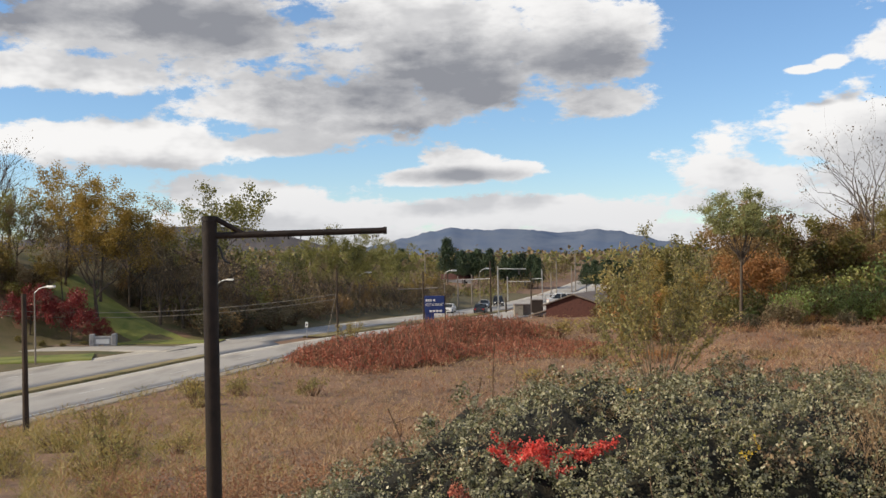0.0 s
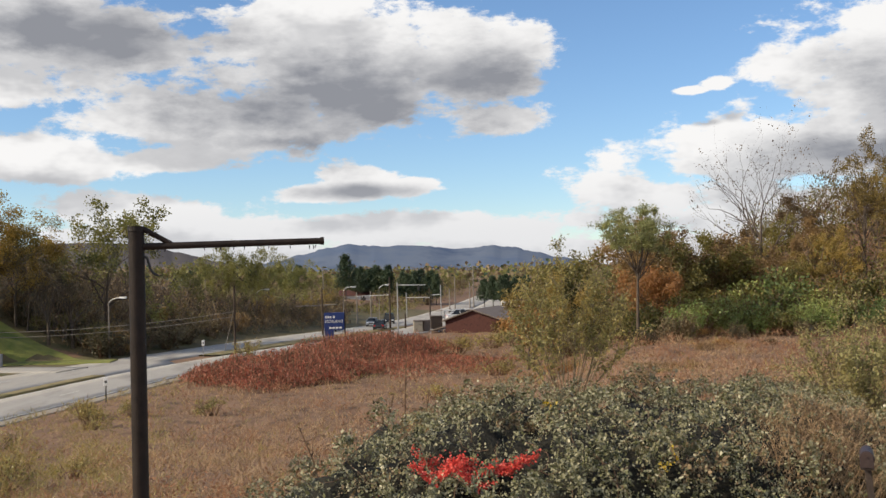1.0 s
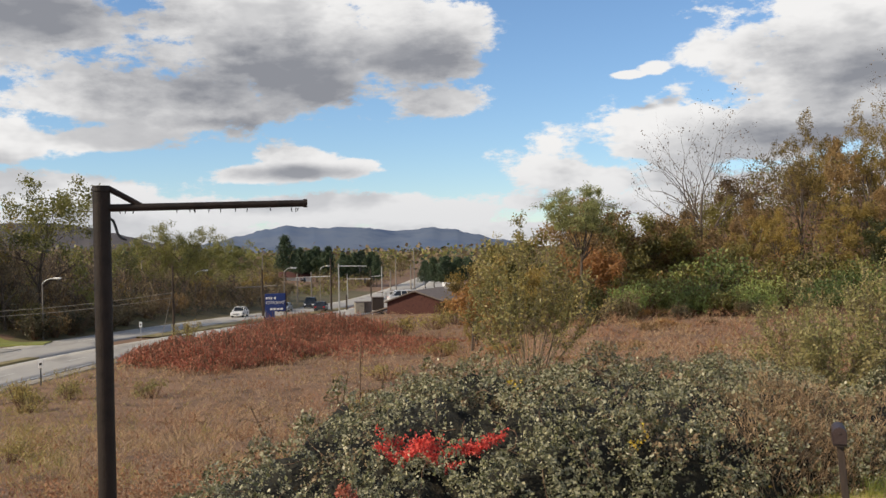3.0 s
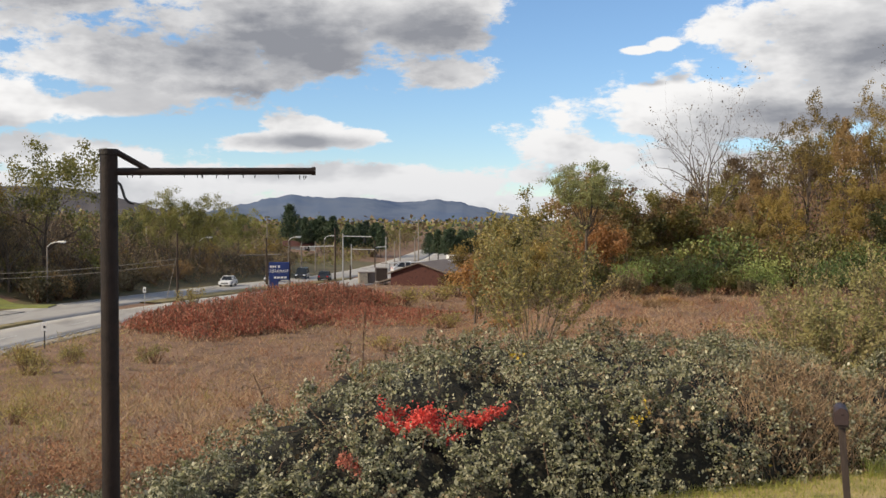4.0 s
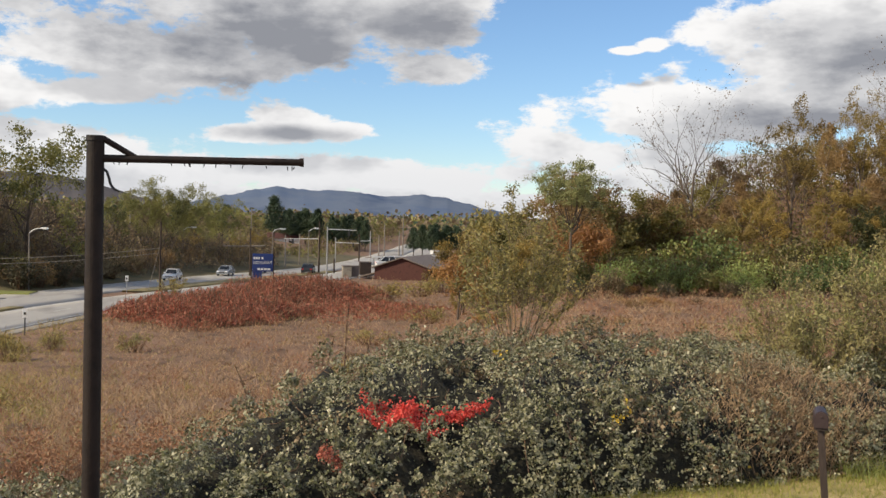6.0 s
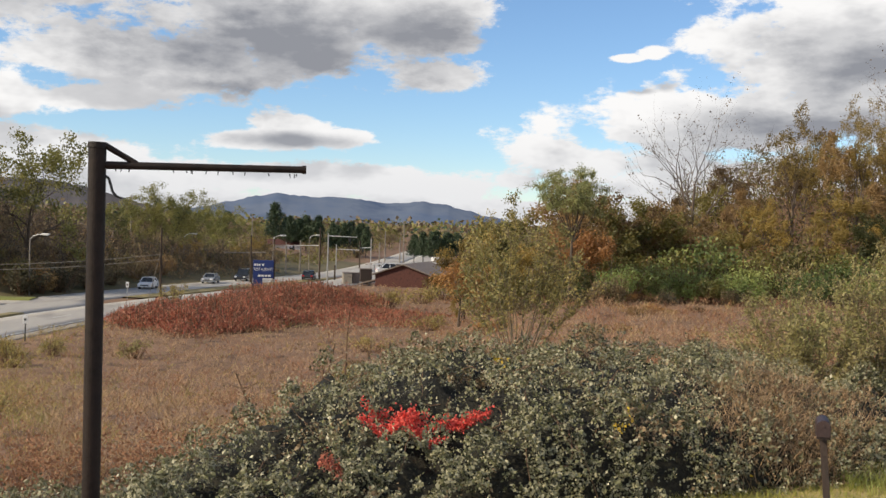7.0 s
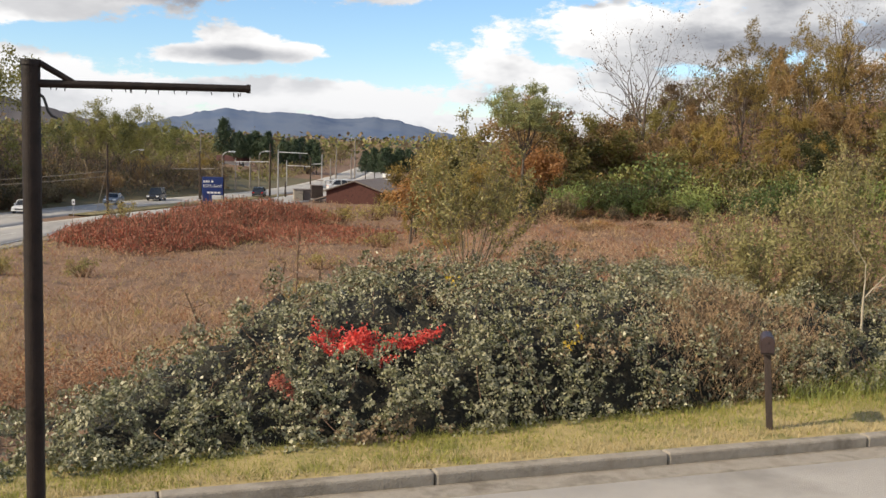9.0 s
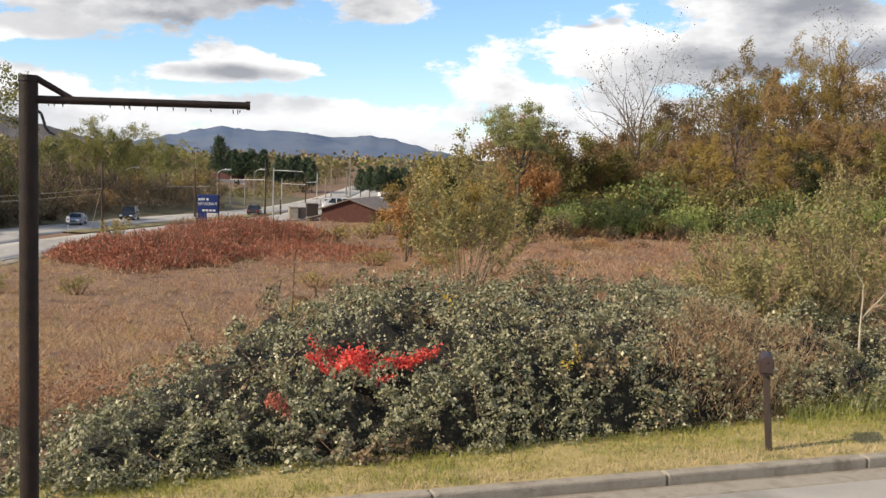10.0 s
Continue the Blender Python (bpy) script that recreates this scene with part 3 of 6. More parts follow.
ridge("mountain_ridge", "ridge", "wooded mountain ridge on the horizon, haze painted blue", 4000, [
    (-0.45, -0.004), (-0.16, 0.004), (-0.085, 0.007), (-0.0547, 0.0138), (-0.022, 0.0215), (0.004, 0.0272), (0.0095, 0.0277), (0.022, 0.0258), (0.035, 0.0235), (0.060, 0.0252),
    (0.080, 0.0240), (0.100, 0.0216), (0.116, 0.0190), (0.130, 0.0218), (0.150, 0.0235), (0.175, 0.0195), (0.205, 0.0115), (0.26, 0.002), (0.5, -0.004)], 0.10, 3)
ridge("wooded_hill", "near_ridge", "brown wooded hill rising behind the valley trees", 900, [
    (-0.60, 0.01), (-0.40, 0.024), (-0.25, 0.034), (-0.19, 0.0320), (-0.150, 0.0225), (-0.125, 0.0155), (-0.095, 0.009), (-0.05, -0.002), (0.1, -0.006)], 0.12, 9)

# ---- street side: bracket post, mailbox ----


def bracket_post():
    z0 = -0.02
    post = thing("sign_bracket_post", -1.14, 7.0, z0, "tall dark brown steel post with an empty sign arm", "post")
    bm = bmesh.new()
    tube(bm, (0, 0, 0), (0, 0, 4.34 - z0), 0.060, 0.058, 24)
    bmesh.ops.bevel(bm, geom=[e for e in bm.edges if e.is_boundary or abs(e.verts[0].co.z - e.verts[1].co.z) < 1e-5], offset=0.006, segments=2, affect="EDGES")
    part("upright", bm, "iron", post, smooth=False)
    bm = bmesh.new()
    tube(bm, (0, 0, 4.335 - z0), (0, 0, 4.372 - z0), 0.063, 0.060, 24)
    part("cap", bm, "iron", post)
    bm = bmesh.new()
    tube(bm, (0.05, 0, 4.222 - z0), (1.355, 0, 4.236 - z0), 0.026, 0.024, 16)
    arm = part("arm", bm, "iron", post)
    bm = bmesh.new()
    tube(bm, (1.345, 0, 4.236 - z0), (1.372, 0, 4.236 - z0), 0.029, 0.029, 16)
    part("end_cap", bm, "iron", arm)
    bm = bmesh.new()
    tube(bm, (0.045, 0, 4.355 - z0), (0.255, 0, 4.236 - z0), 0.021, 0.019, 12)
    part("brace", bm, "iron", post)
    rng = np.random.RandomState(4)
    for k in range(16):
        x = 0.10 + 1.25 * rng.rand() ** 1.4
        bm = bmesh.new()
        tube(bm, (x, 0, 4.205 - z0), (x + rng.uniform(-0.006, 0.006), 0, 4.188 - z0 - 0.012 * rng.rand()), 0.004, 0.0025, 6)
        part("wire_end", bm, "iron", arm)
    curve = [(0.055, 0.0, 4.150), (0.075, 0.0, 4.135), (0.090, 0.0, 4.090), (0.100, 0.0, 4.050), (0.125, 0.0, 4.018), (0.160, 0.0, 4.005)]
    segs = [(*a[:2], a[2] - z0, *b[:2], b[2] - z0, 0.009, 0.009 if i < 4 else 0.005) for i, (a, b) in enumerate(zip(curve[:-1], curve[1:]))]
    v, f = tubes(segs, 8)
    tagged(raw("loose_cable", v, f, "wire", post, True), "loose black cable hanging from the post")


bracket_post()


def mailbox():
    box = thing("mailbox", 7.43, 12.56, 0.10, "dark maroon mailbox on a weathered square wooden post", "mailbox", turn=-27)
    bm = bmesh.new()
    block(bm, -0.045, 0.045, -0.045, 0.045, 0.0, 1.12, 0.008)
    for v in bm.verts:
        v.co.x -= 0.10 * v.co.z / 1.2
    part("post", bm, "brown", box)
    bm = bmesh.new()
    block(bm, -0.18, -0.01, -0.22, 0.22, 1.10, 1.125, 0.004)
    part("platform", bm, "brown", box)
    # vaulted body
    prof = [(-0.09, 0)] + [(-0.09 * math.cos(a), 0.14 + 0.09 * math.sin(a)) for a in np.linspace(0, math.pi, 13)] + [(0.09, 0)]
    bm = bmesh.new()
    rings = []
    for y in (-0.24, -0.228, 0.228, 0.24):
        k = 0.95 if abs(y) > 0.23 else 1.0
        rings.append([bm.verts.new((-0.10 + x * k, y, 1.128 + z * k + (1 - k) * 0.1)) for x, z in prof])
    n = len(prof)
    for a, b in zip(rings[:-1], rings[1:]):
        for i in range(n):
            bm.faces.new((a[i], a[(i + 1) % n], b[(i + 1) % n], b[i]))
    bm.faces.new(rings[0])
    bm.faces.new(rings[-1])
    bmesh.ops.recalc_face_normals(bm, faces=bm.faces)
    body = part("body", bm, "box", box)
    bm = bmesh.new()
    fan = [bm.verts.new((-0.10 + x * 0.9, -0.246, 1.136 + z * 0.92)) for x, z in prof]
    back = [bm.verts.new((v.co.x, -0.2405, v.co.z)) for v in fan]
    bm.faces.new(fan)
    for i in range(n):
        bm.faces.new((fan[i], back[i], back[(i + 1) % n], fan[(i + 1) % n]))
    bmesh.ops.recalc_face_normals(bm, faces=bm.faces)
    part("door", bm, "box", body)
    bm = bmesh.new()
    block(bm, -0.112, -0.088, -0.262, -0.247, 1.27, 1.29, 0.003)
    part("pull_tab", bm, "box", body)
    bm = bmesh.new()
    block(bm, -0.006, -0.002, -0.05, 0.12, 1.20, 1.235, 0.001)
    part("flag", bm, "box", body)


mailbox()

# ---- the ivy bank ----


def ivy_foot(x):
    return 12.0 + 0.235 * np.clip(x, -3, 20)


def ivy_top(x, y):
    """Height of the ivy's outer surface."""
    s = y - ivy_foot(x)
    tall = np.interp(x, [-7, -4, -2.2, -1.7, -1.1, -0.4, 0.6, 1.8, 2.7, 5, 7, 9, 11, 14], [0.05, 0.08, 0.15, 0.30, 0.55, 0.85, 1.28, 1.46, 1.55, 1.5, 1.45, 1.25, 0.9, 0.6])
    p = np.clip(s / np.interp(x, [-2, 0, 1, 3], [1.6, 2.4, 3.6, 4.6]), 0, 1)
    rise = 1 - (1 - p) ** np.interp(x, [0.0, 3.0], [1.9, 2.6])
    wide = np.interp(x, [-2, 0, 1, 3], [1.8, 2.8, 4.2, 6.0])
    brow = step(1.6, 4.0, x) * step(11.5, 9.0, x)
    rise = rise * (1 - brow) + brow * (0.62 * (1 - (1 - np.clip(s / 0.95, 0, 1)) ** 2.0) + 0.38 * rise)
    back = step(wide, wide + np.interp(x, [0, 3], [2.2, 3.5]), s)
    ground_z = land(x, y)
    z = 0.10 + tall * rise
    z = z * (1 - back) + (ground_z - 0.05) * back
    return z + (0.19 * wave(x, y, 1.9, 5) + 0.12 * wave(x, y, 0.8, 6)) * step(0, 1.2, s)


def ivy_bank():
    rng = np.random.RandomState(11)
    # heap under the leaves, near-black to put shade into the gaps
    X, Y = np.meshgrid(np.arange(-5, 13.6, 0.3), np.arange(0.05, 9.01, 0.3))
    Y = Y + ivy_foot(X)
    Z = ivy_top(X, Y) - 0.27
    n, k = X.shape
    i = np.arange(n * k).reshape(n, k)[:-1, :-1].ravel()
    heap = raw("ivy_bank", np.stack([X, Y, Z], -1).reshape(-1, 3), np.stack([i, i + 1, i + k + 1, i + k], 1), "gap_shade", smooth=True)
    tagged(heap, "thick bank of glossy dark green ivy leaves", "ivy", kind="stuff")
    n = 330000
    x, s = rng.uniform(-5.0, 14.6, n), np.where(rng.rand(n) < 0.78, rng.beta(1.0, 1.25, n) * 8.6, rng.uniform(0, 1.1, n))
    y = ivy_foot(x) + s
    z = ivy_top(x, y)
    e = 0.15
    g = np.stack([-(ivy_top(x + e, y) - z) / e, -(ivy_top(x, y + e) - z) / e, np.ones(n)], 1)
    g /= np.linalg.norm(g, axis=1)[:, None]
    up = z * 1.3
    lump = wave(x, y + up, 0.85, 7) * 0.50 + wave(x, y + up, 0.36, 8) * 0.40 + wave(x + up, y, 1.9, 9) * 0.25
    depth = rng.normal(0.0, 0.035, n) + 0.20 * lump + np.where(rng.rand(n) < 0.06, rng.uniform(0, 0.22, n), 0)
    pts = np.stack([x, y, z], 1) + g * depth[:, None]
    pts[:, 2] = np.where(s < 1.5, np.maximum(pts[:, 2], 0.13), pts[:, 2])
    brown = (wave(x, y, 3.0, 21) + 0.4 * wave(x, y, 0.8, 22) + rng.normal(0, 0.3, n)) > 0.95
    weeds = ((x - 8.2) / 1.4) ** 2 + ((s - 1.3) / 1.3) ** 2 < 0.45 + 0.7 * rng.normal(size=n)
    face = g * 0.9 + np.array([0, 0, 0.2])
    size = rng.choice([0.030, 0.041, 0.054, 0.070], n, p=[0.3, 0.36, 0.26, 0.08])
    full = rng.rand(n) < np.clip(0.62 + 1.9 * lump, 0.02, 1)
    weeds = weeds | ~full
    ok = ~brown & ~weeds
    v, f = leaves(pts[ok], size[ok], rng, 0.66, face[ok] * 0.8, 0.5)
    raw("ivy_leaves", v, f, "ivy", heap)
    ok = brown & ~weeds
    v, f = leaves(pts[ok], size[ok], rng, 0.8, face[ok], 0.4)
    raw("withered_leaves", v, f, "ivy_brown", heap)
    # trailing runners
    segs = []
    for _ in range(260):
        px = rng.uniform(-5, 11)
        py = ivy_foot(px) + rng.uniform(0.4, 6)
        a = rng.uniform(0, 6.28)
        last = None
        for k in range(5):
            q = (px, py, float(ivy_top(np.array(px), np.array(py))) + 0.05 + 0.05 * rng.rand())
            if last:
                segs.append((*last, *q, 0.006, 0.005))
            last = q
            px, py, a = px + 0.13 * math.cos(a), py + 0.13 * math.sin(a), a + rng.normal(0, 0.5)
    v, f = tubes(segs, 4)
    raw("runner_growth", v, f, "stem", heap)


ivy_bank()


def creeper(label, spots, count, mat, category, seed, size=0.06):
    """Leaves of another colour lying over the ivy, in oval spots (x, y, half sizes)."""
    rng = np.random.RandomState(seed)
    weight = np.array([a * b for _, _, a, b in spots])
    pick = rng.choice(len(spots), count, p=weight / weight.sum())
    a, r = rng.uniform(0, 6.28, count), np.sqrt(rng.uniform(0, 1, count)) * (1 + 0.18 * rng.normal(size=count))
    sp = np.array(spots)[pick]
    x, y = sp[:, 0] + np.cos(a) * r * sp[:, 2], sp[:, 1] + np.sin(a) * r * sp[:, 3]
    z = ivy_top(x, y) + rng.normal(0.11, 0.035, count)
    v, f = leaves(np.stack([x, y, z], 1), size, rng, 0.8, np.tile([-0.2, -0.7, 0.6], (count, 1)), 0.6)
    tagged(raw("creeper", v, f, mat), label, category, kind="stuff")


creeper("scarlet creeper leaves spread over the ivy", [(1.88, 14.07, 0.32, 0.12), (1.50, 13.92, 0.24, 0.06), (1.54, 14.27, 0.20, 0.05), (2.18, 13.90, 0.24, 0.05), (2.12, 14.21, 0.16, 0.06),
        (2.38, 14.10, 0.14, 0.03), (2.69, 14.13, 0.28, 0.08), (2.97, 14.16, 0.20, 0.04)], 3000, "red", "creeper", 31, 0.036)
creeper("fading red creeper leaves low on the ivy", [(0.86, 12.93, 0.14, 0.10), (0.74, 12.86, 0.10, 0.05)], 300, "faded", "creeper", 32, 0.034)
creeper("few bright yellow leaves among the ivy", [(4.88, 13.65, 0.11, 0.05), (5.06, 13.75, 0.05, 0.06), (3.81, 16.59, 0.12, 0.1), (6.89, 13.72, 0.03, 0.03)], 60, "yellow", "leaves", 33, 0.045)

# ---- verge, meadow ----


def verge():
    rng = np.random.RandomState(17)
    n = 26000
    x = rng.uniform(-4, 15, n)
    front = kerb_y(x) + 0.06
    y = front + rng.uniform(0, 1, n) * np.clip(ivy_foot(x) + 0.35 - front, 0.2, 4)
    xs = np.arange(-60, 70.1, 0.5)
    lo, hi = kerb_y(xs) + 0.02, np.maximum(ivy_foot(xs), kerb_y(xs) + 0.5) + 0.9
    strip = np.concatenate([np.column_stack([xs, lo, np.full(len(xs), 0.125)]), np.column_stack([xs, (lo + hi) / 2, 0.15 + 0.02 * wave(xs, xs * 0, 2.0, 3)]), np.column_stack([xs, hi, np.full(len(xs), 0.135)])])
    m = len(xs)
    i = np.concatenate([np.arange(m - 1), np.arange(m - 1) + m])
    tagged(raw("grass_verge", strip, np.stack([i, i + 1, i + m + 1, i + m], 1), "lawn_soil", smooth=True), "rough grass verge turning straw yellow by the kerb", "verge", kind="structure")
    v, f = blades(np.stack([x, y, np.full(n, 0.12)], 1), 0.075 + 0.05 * step(0.5, 1.5, y - front), 0.014, rng, 0.5)
    dry = (y - front + 0.25 * wave(x, y, 0.9, 71) + rng.normal(0, 0.2, n)) < 0.12 + 0.4 * step(0.5, 6, x)
    for sel, mat, label in ((dry, "straw", "short straw-yellow grass along the kerb"), (~dry, "lawn", "short green grass along the bank")):
        k = np.repeat(sel, 3)
        tagged(raw("verge_grass", v[k], np.arange(k.sum()).reshape(-1, 3), mat), label, "grass", kind="stuff")
    # taller green grass where the verge meets the bank
    x = rng.uniform(8.5, 17, 5000)
    y = ivy_foot(x) + rng.normal(0.3, 0.35, 5000) + np.clip(x - 12, 0, 5) * 0.5 * rng.rand(5000)
    v, f = blades(np.stack([x, y, np.full(5000, 0.12)], 1), 0.33, 0.016, rng, 0.5)
    tagged(raw("tall_grass", v, f, "fresh"), "tall fresh green grass at the foot of the bank", "grass", kind="stuff")


verge()


def meadow():
    rng = np.random.RandomState(19)

    def scatter(n, lo, hi, u0, u1):
        # more plants nearer, inside a fan of the plan
        y = lo * (hi / lo) ** rng.rand(n)
        return rng.uniform(u0, u1, n) * (y + 6), y

    def clear(x, y):
        d2, s2 = off_line(NEAR_LINE, x, y)
        return (s2 > 0) & (d2 > 5.0) & ((y > ivy_foot(x) + 7.2) | (x < -6.5))

    x, y = scatter(520000, 13.5, 135, -0.40, 0.72)
    keep = clear(x, y)
    x, y = x[keep], y[keep]
    clump = wave(x, y, 2.6, 41) * 0.45 + wave(x, y, 1.2, 42) * 0.5 + wave(x, y, 6.0, 43) * 0.3
    tall = 0.28 + 0.62 * clump
    keep = rng.rand(len(x)) < np.clip(0.62 + 1.2 * clump, 0.16, 1)
    x, y, tall, clump = x[keep], y[keep], np.clip(tall[keep], 0.12, 0.9), clump[keep]
    pts = np.stack([x, y, land(x, y) - 0.08 + np.clip(clump + 0.15, 0, 1) * 0.85 * np.sqrt(rng.rand(len(x)))], 1)
    green = (wave(x, y, 5.0, 44) + rng.normal(0, 0.4, len(x)) + 1.5 * step(-2, -9, x + (y - 25) * 0.12) - 0.9) > 0.12
    rusty = (wave(x, y, 7.0, 45) + rng.normal(0, 0.45, len(x)) + 0.5 * step(5, 25, x)) > 0.38
    # blades in the hollows get the darker colour, a painted shade
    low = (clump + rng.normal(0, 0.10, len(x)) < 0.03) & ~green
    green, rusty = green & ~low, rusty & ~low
    for name, sel, mat, label in (("dark_weeds", low, "dead", "dead weeds in the meadow hollows, coloured dark brown as shade"), ("meadow_grass", ~green & ~rusty & ~low, "dry", "tall dry pinkish-brown meadow grass"), ("rust_weeds", rusty & ~green, "rust", "rust-brown withered weeds in the meadow"), ("green_weeds", green, "willow", "olive green weeds among dry grass")):
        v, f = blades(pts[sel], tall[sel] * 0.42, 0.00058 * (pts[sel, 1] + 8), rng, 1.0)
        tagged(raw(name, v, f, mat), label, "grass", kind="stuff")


meadow()


def knotweed():
    rng = np.random.RandomState(23)
    for cx, cy, rx, ry, tall, n in ((-4.8, 87.5, 7.8, 8.5, 1.9, 26000), (3.0, 106.0, 9.0, 8.0, 2.3, 19000), (7.5, 93.0, 8.0, 9.0, 0.9, 6500)):
        a, r = rng.uniform(0, 6.28, n), rng.rand(n) ** 0.55
        edge = 1 + 0.12 * np.sin(3 * a) + 0.10 * np.sin(7 * a + cx) + 0.06 * np.sin(13 * a)
        x, y = cx + np.cos(a) * r * rx * edge + rng.normal(0, 0.35, n), cy + np.sin(a) * r * ry * edge + rng.normal(0, 0.35, n)
        crown = tall * (1 - 0.72 * np.clip(r, 0, 1.1) ** 2.5) * (1 + 0.22 * wave(x, y, 2.4, 51) + 0.14 * wave(x, y, 0.8, 52))
        z = land(x, y) + crown * np.clip(1 - np.abs(rng.normal(0, 0.34, n)), 0.02, 1)
        v, f = leaves(np.stack([x, y, z], 1), 0.18, rng, 0.5, None, 0.8)
        m = n // 12
        clump = raw("knotweed_thicket", v, f, "knot")
        tagged(clump, "dense thicket of brick-red knotweed", "knotweed", kind="stuff")
        segs = np.column_stack([x[:m], y[:m], land(x[:m], y[:m]) - 0.05, x[:m] + rng.normal(0, 0.15, m), y[:m], land(x[:m], y[:m]) + crown[:m] + 0.15, np.full(m, 0.03), np.full(m, 0.012)])
        v, f = tubes(segs, 4)
        raw("stemwork", v, f, "stem", clump)


knotweed()

# ---- trees and shrubs ----


def grow(rng, start, way, length, radius, level, segs, tips, spread, upward, kids):
    """A wandering, tapering branch with its side branches."""
    p, d = np.array(start, float), np.array(way, float)
    n = 4
    marks = []
    for k in range(n):
        d = d + rng.normal(0, 0.10 + 0.05 * level if level else 0.045, 3)
        d[2] += upward * 0.06
        d /= np.linalg.norm(d)
        q = p + d * length / n
        segs.append((*p, *q, radius * (1 - 0.17 * k), radius * (1 - 0.17 * (k + 1))))
        p = q
        marks.append((p.copy(), d.copy(), radius * (1 - 0.17 * (k + 1))))
    if level >= len(kids):
        tips.extend(m[0] for m in marks[1:])
        return
    for k in range(kids[level]):
        at, dd, rr = marks[rng.randint(1 if level == 0 else 0, n)] if k else marks[-1]
        side = rng.normal(size=3)
        side -= dd * side.dot(dd)
        side /= np.linalg.norm(side) + 1e-9
        w = dd * (1 - spread * rng.uniform(0.5, 1.0)) + side * spread * rng.uniform(0.7, 1.2)
        w[2] += 0.25 * upward
        w /= np.linalg.norm(w)
        grow(rng, at, w, length * rng.uniform(0.55, 0.8), rr * 0.68, level + 1, segs, tips, spread, upward, kids)


def tree(name, label, category, seed, height, spread, leaf_mat, count, leaf, clump, bark="bark", trunk=0.3, kids=(5, 4, 3), upward=0.5, girth=0.03, stems=1, lean=0.05, hang=0.2, group="", ratio=0.6):
    """A plant at the origin: a trunk or several stems, limbs, and a crown of leaves in loose clumps."""
    rng = np.random.RandomState(seed)
    segs, tips = [], []
    for k in range(stems):
        way = np.array([rng.normal(0, lean), rng.normal(0, lean), 1.0])
        base = np.array([rng.normal(0, 0.03), rng.normal(0, 0.03), 0]) * (stems > 1) * height
        grow(rng, base + np.array([0, 0, -0.02 * height]), way / np.linalg.norm(way), height * trunk * rng.uniform(0.85, 1.15), height * girth / math.sqrt(stems), 0, segs, tips, spread, upward, kids)
    tips = np.array(tips)
    segs = np.array(segs)
    top = tips[:, 2].max()
    segs[:, [0, 1, 2, 3, 4, 5]] *= height / top
    tips = tips * height / top
    ob = tagged(new(name), label, category, group)
    v, f = tubes(segs, 4)
    raw("trunk" if stems == 1 else "branchwork", v, f, bark, ob, True)
    if count:
        puffs = tips[rng.rand(len(tips)) < 0.55] if stems == 1 and len(tips) > 40 else tips
        pts = puffs[rng.randint(0, len(puffs), count)] + np.clip(rng.normal(0, clump * 0.6, (count, 3)), -1.2 * clump, 1.2 * clump)
        pts[:, 2] = np.maximum(pts[:, 2], 0.03 * height)
        v, f = leaves(pts, leaf, rng, ratio, None, hang)
        raw("crown" if stems == 1 else "foliage", v, f, leaf_mat, ob)
    return ob


def shrub(name, label, category, seed, height, width, leaf_mat, count, leaf, group="", sparse=0.25):
    """A bushy mass: short stems and leaves in overlapping, uneven lobes down to the ground."""
    rng = np.random.RandomState(seed)
    ob = tagged(new(name), label, category, group)
    lobes = [(rng.normal(0, width * 0.22), rng.normal(0, width * 0.22), height * rng.uniform(0.3, 0.72), rng.uniform(0.55, 1.0)) for _ in range(9)]
    segs, pts = [], []
    for lx, ly, lz, k in lobes:
        r = width * 0.27 * k
        m = int(count / len(lobes))
        d = rng.normal(size=(m, 3))
        d /= np.linalg.norm(d, axis=1)[:, None]
        rad = r * (1 - np.abs(rng.normal(0, sparse, m))) * (1 + 0.25 * np.sin(d[:, 0] * 7 + k * 9) * np.sin(d[:, 2] * 6))
        q = np.array([lx, ly, lz]) + d * rad[:, None] * np.array([1, 1, height * 0.36 / (width * 0.27)])
        pts.append(q)
        for j in range(5):
            w = rng.normal(0, 0.5, 2) * r
            segs.append((lx * 0.25, ly * 0.25, -0.05, lx + w[0], ly + w[1], lz + rng.uniform(0, 0.3) * height, 0.012 * height, 0.004 * height))
    pts = np.concatenate(pts)
    pts = pts[pts[:, 2] > 0.0]
    v, f = tubes(segs, 4)
    raw("branchwork", v, f, "stem", ob)
    v, f = leaves(pts, leaf, rng, 0.6, None, 0.2)
    raw("foliage", v, f, leaf_mat, ob)
    return ob


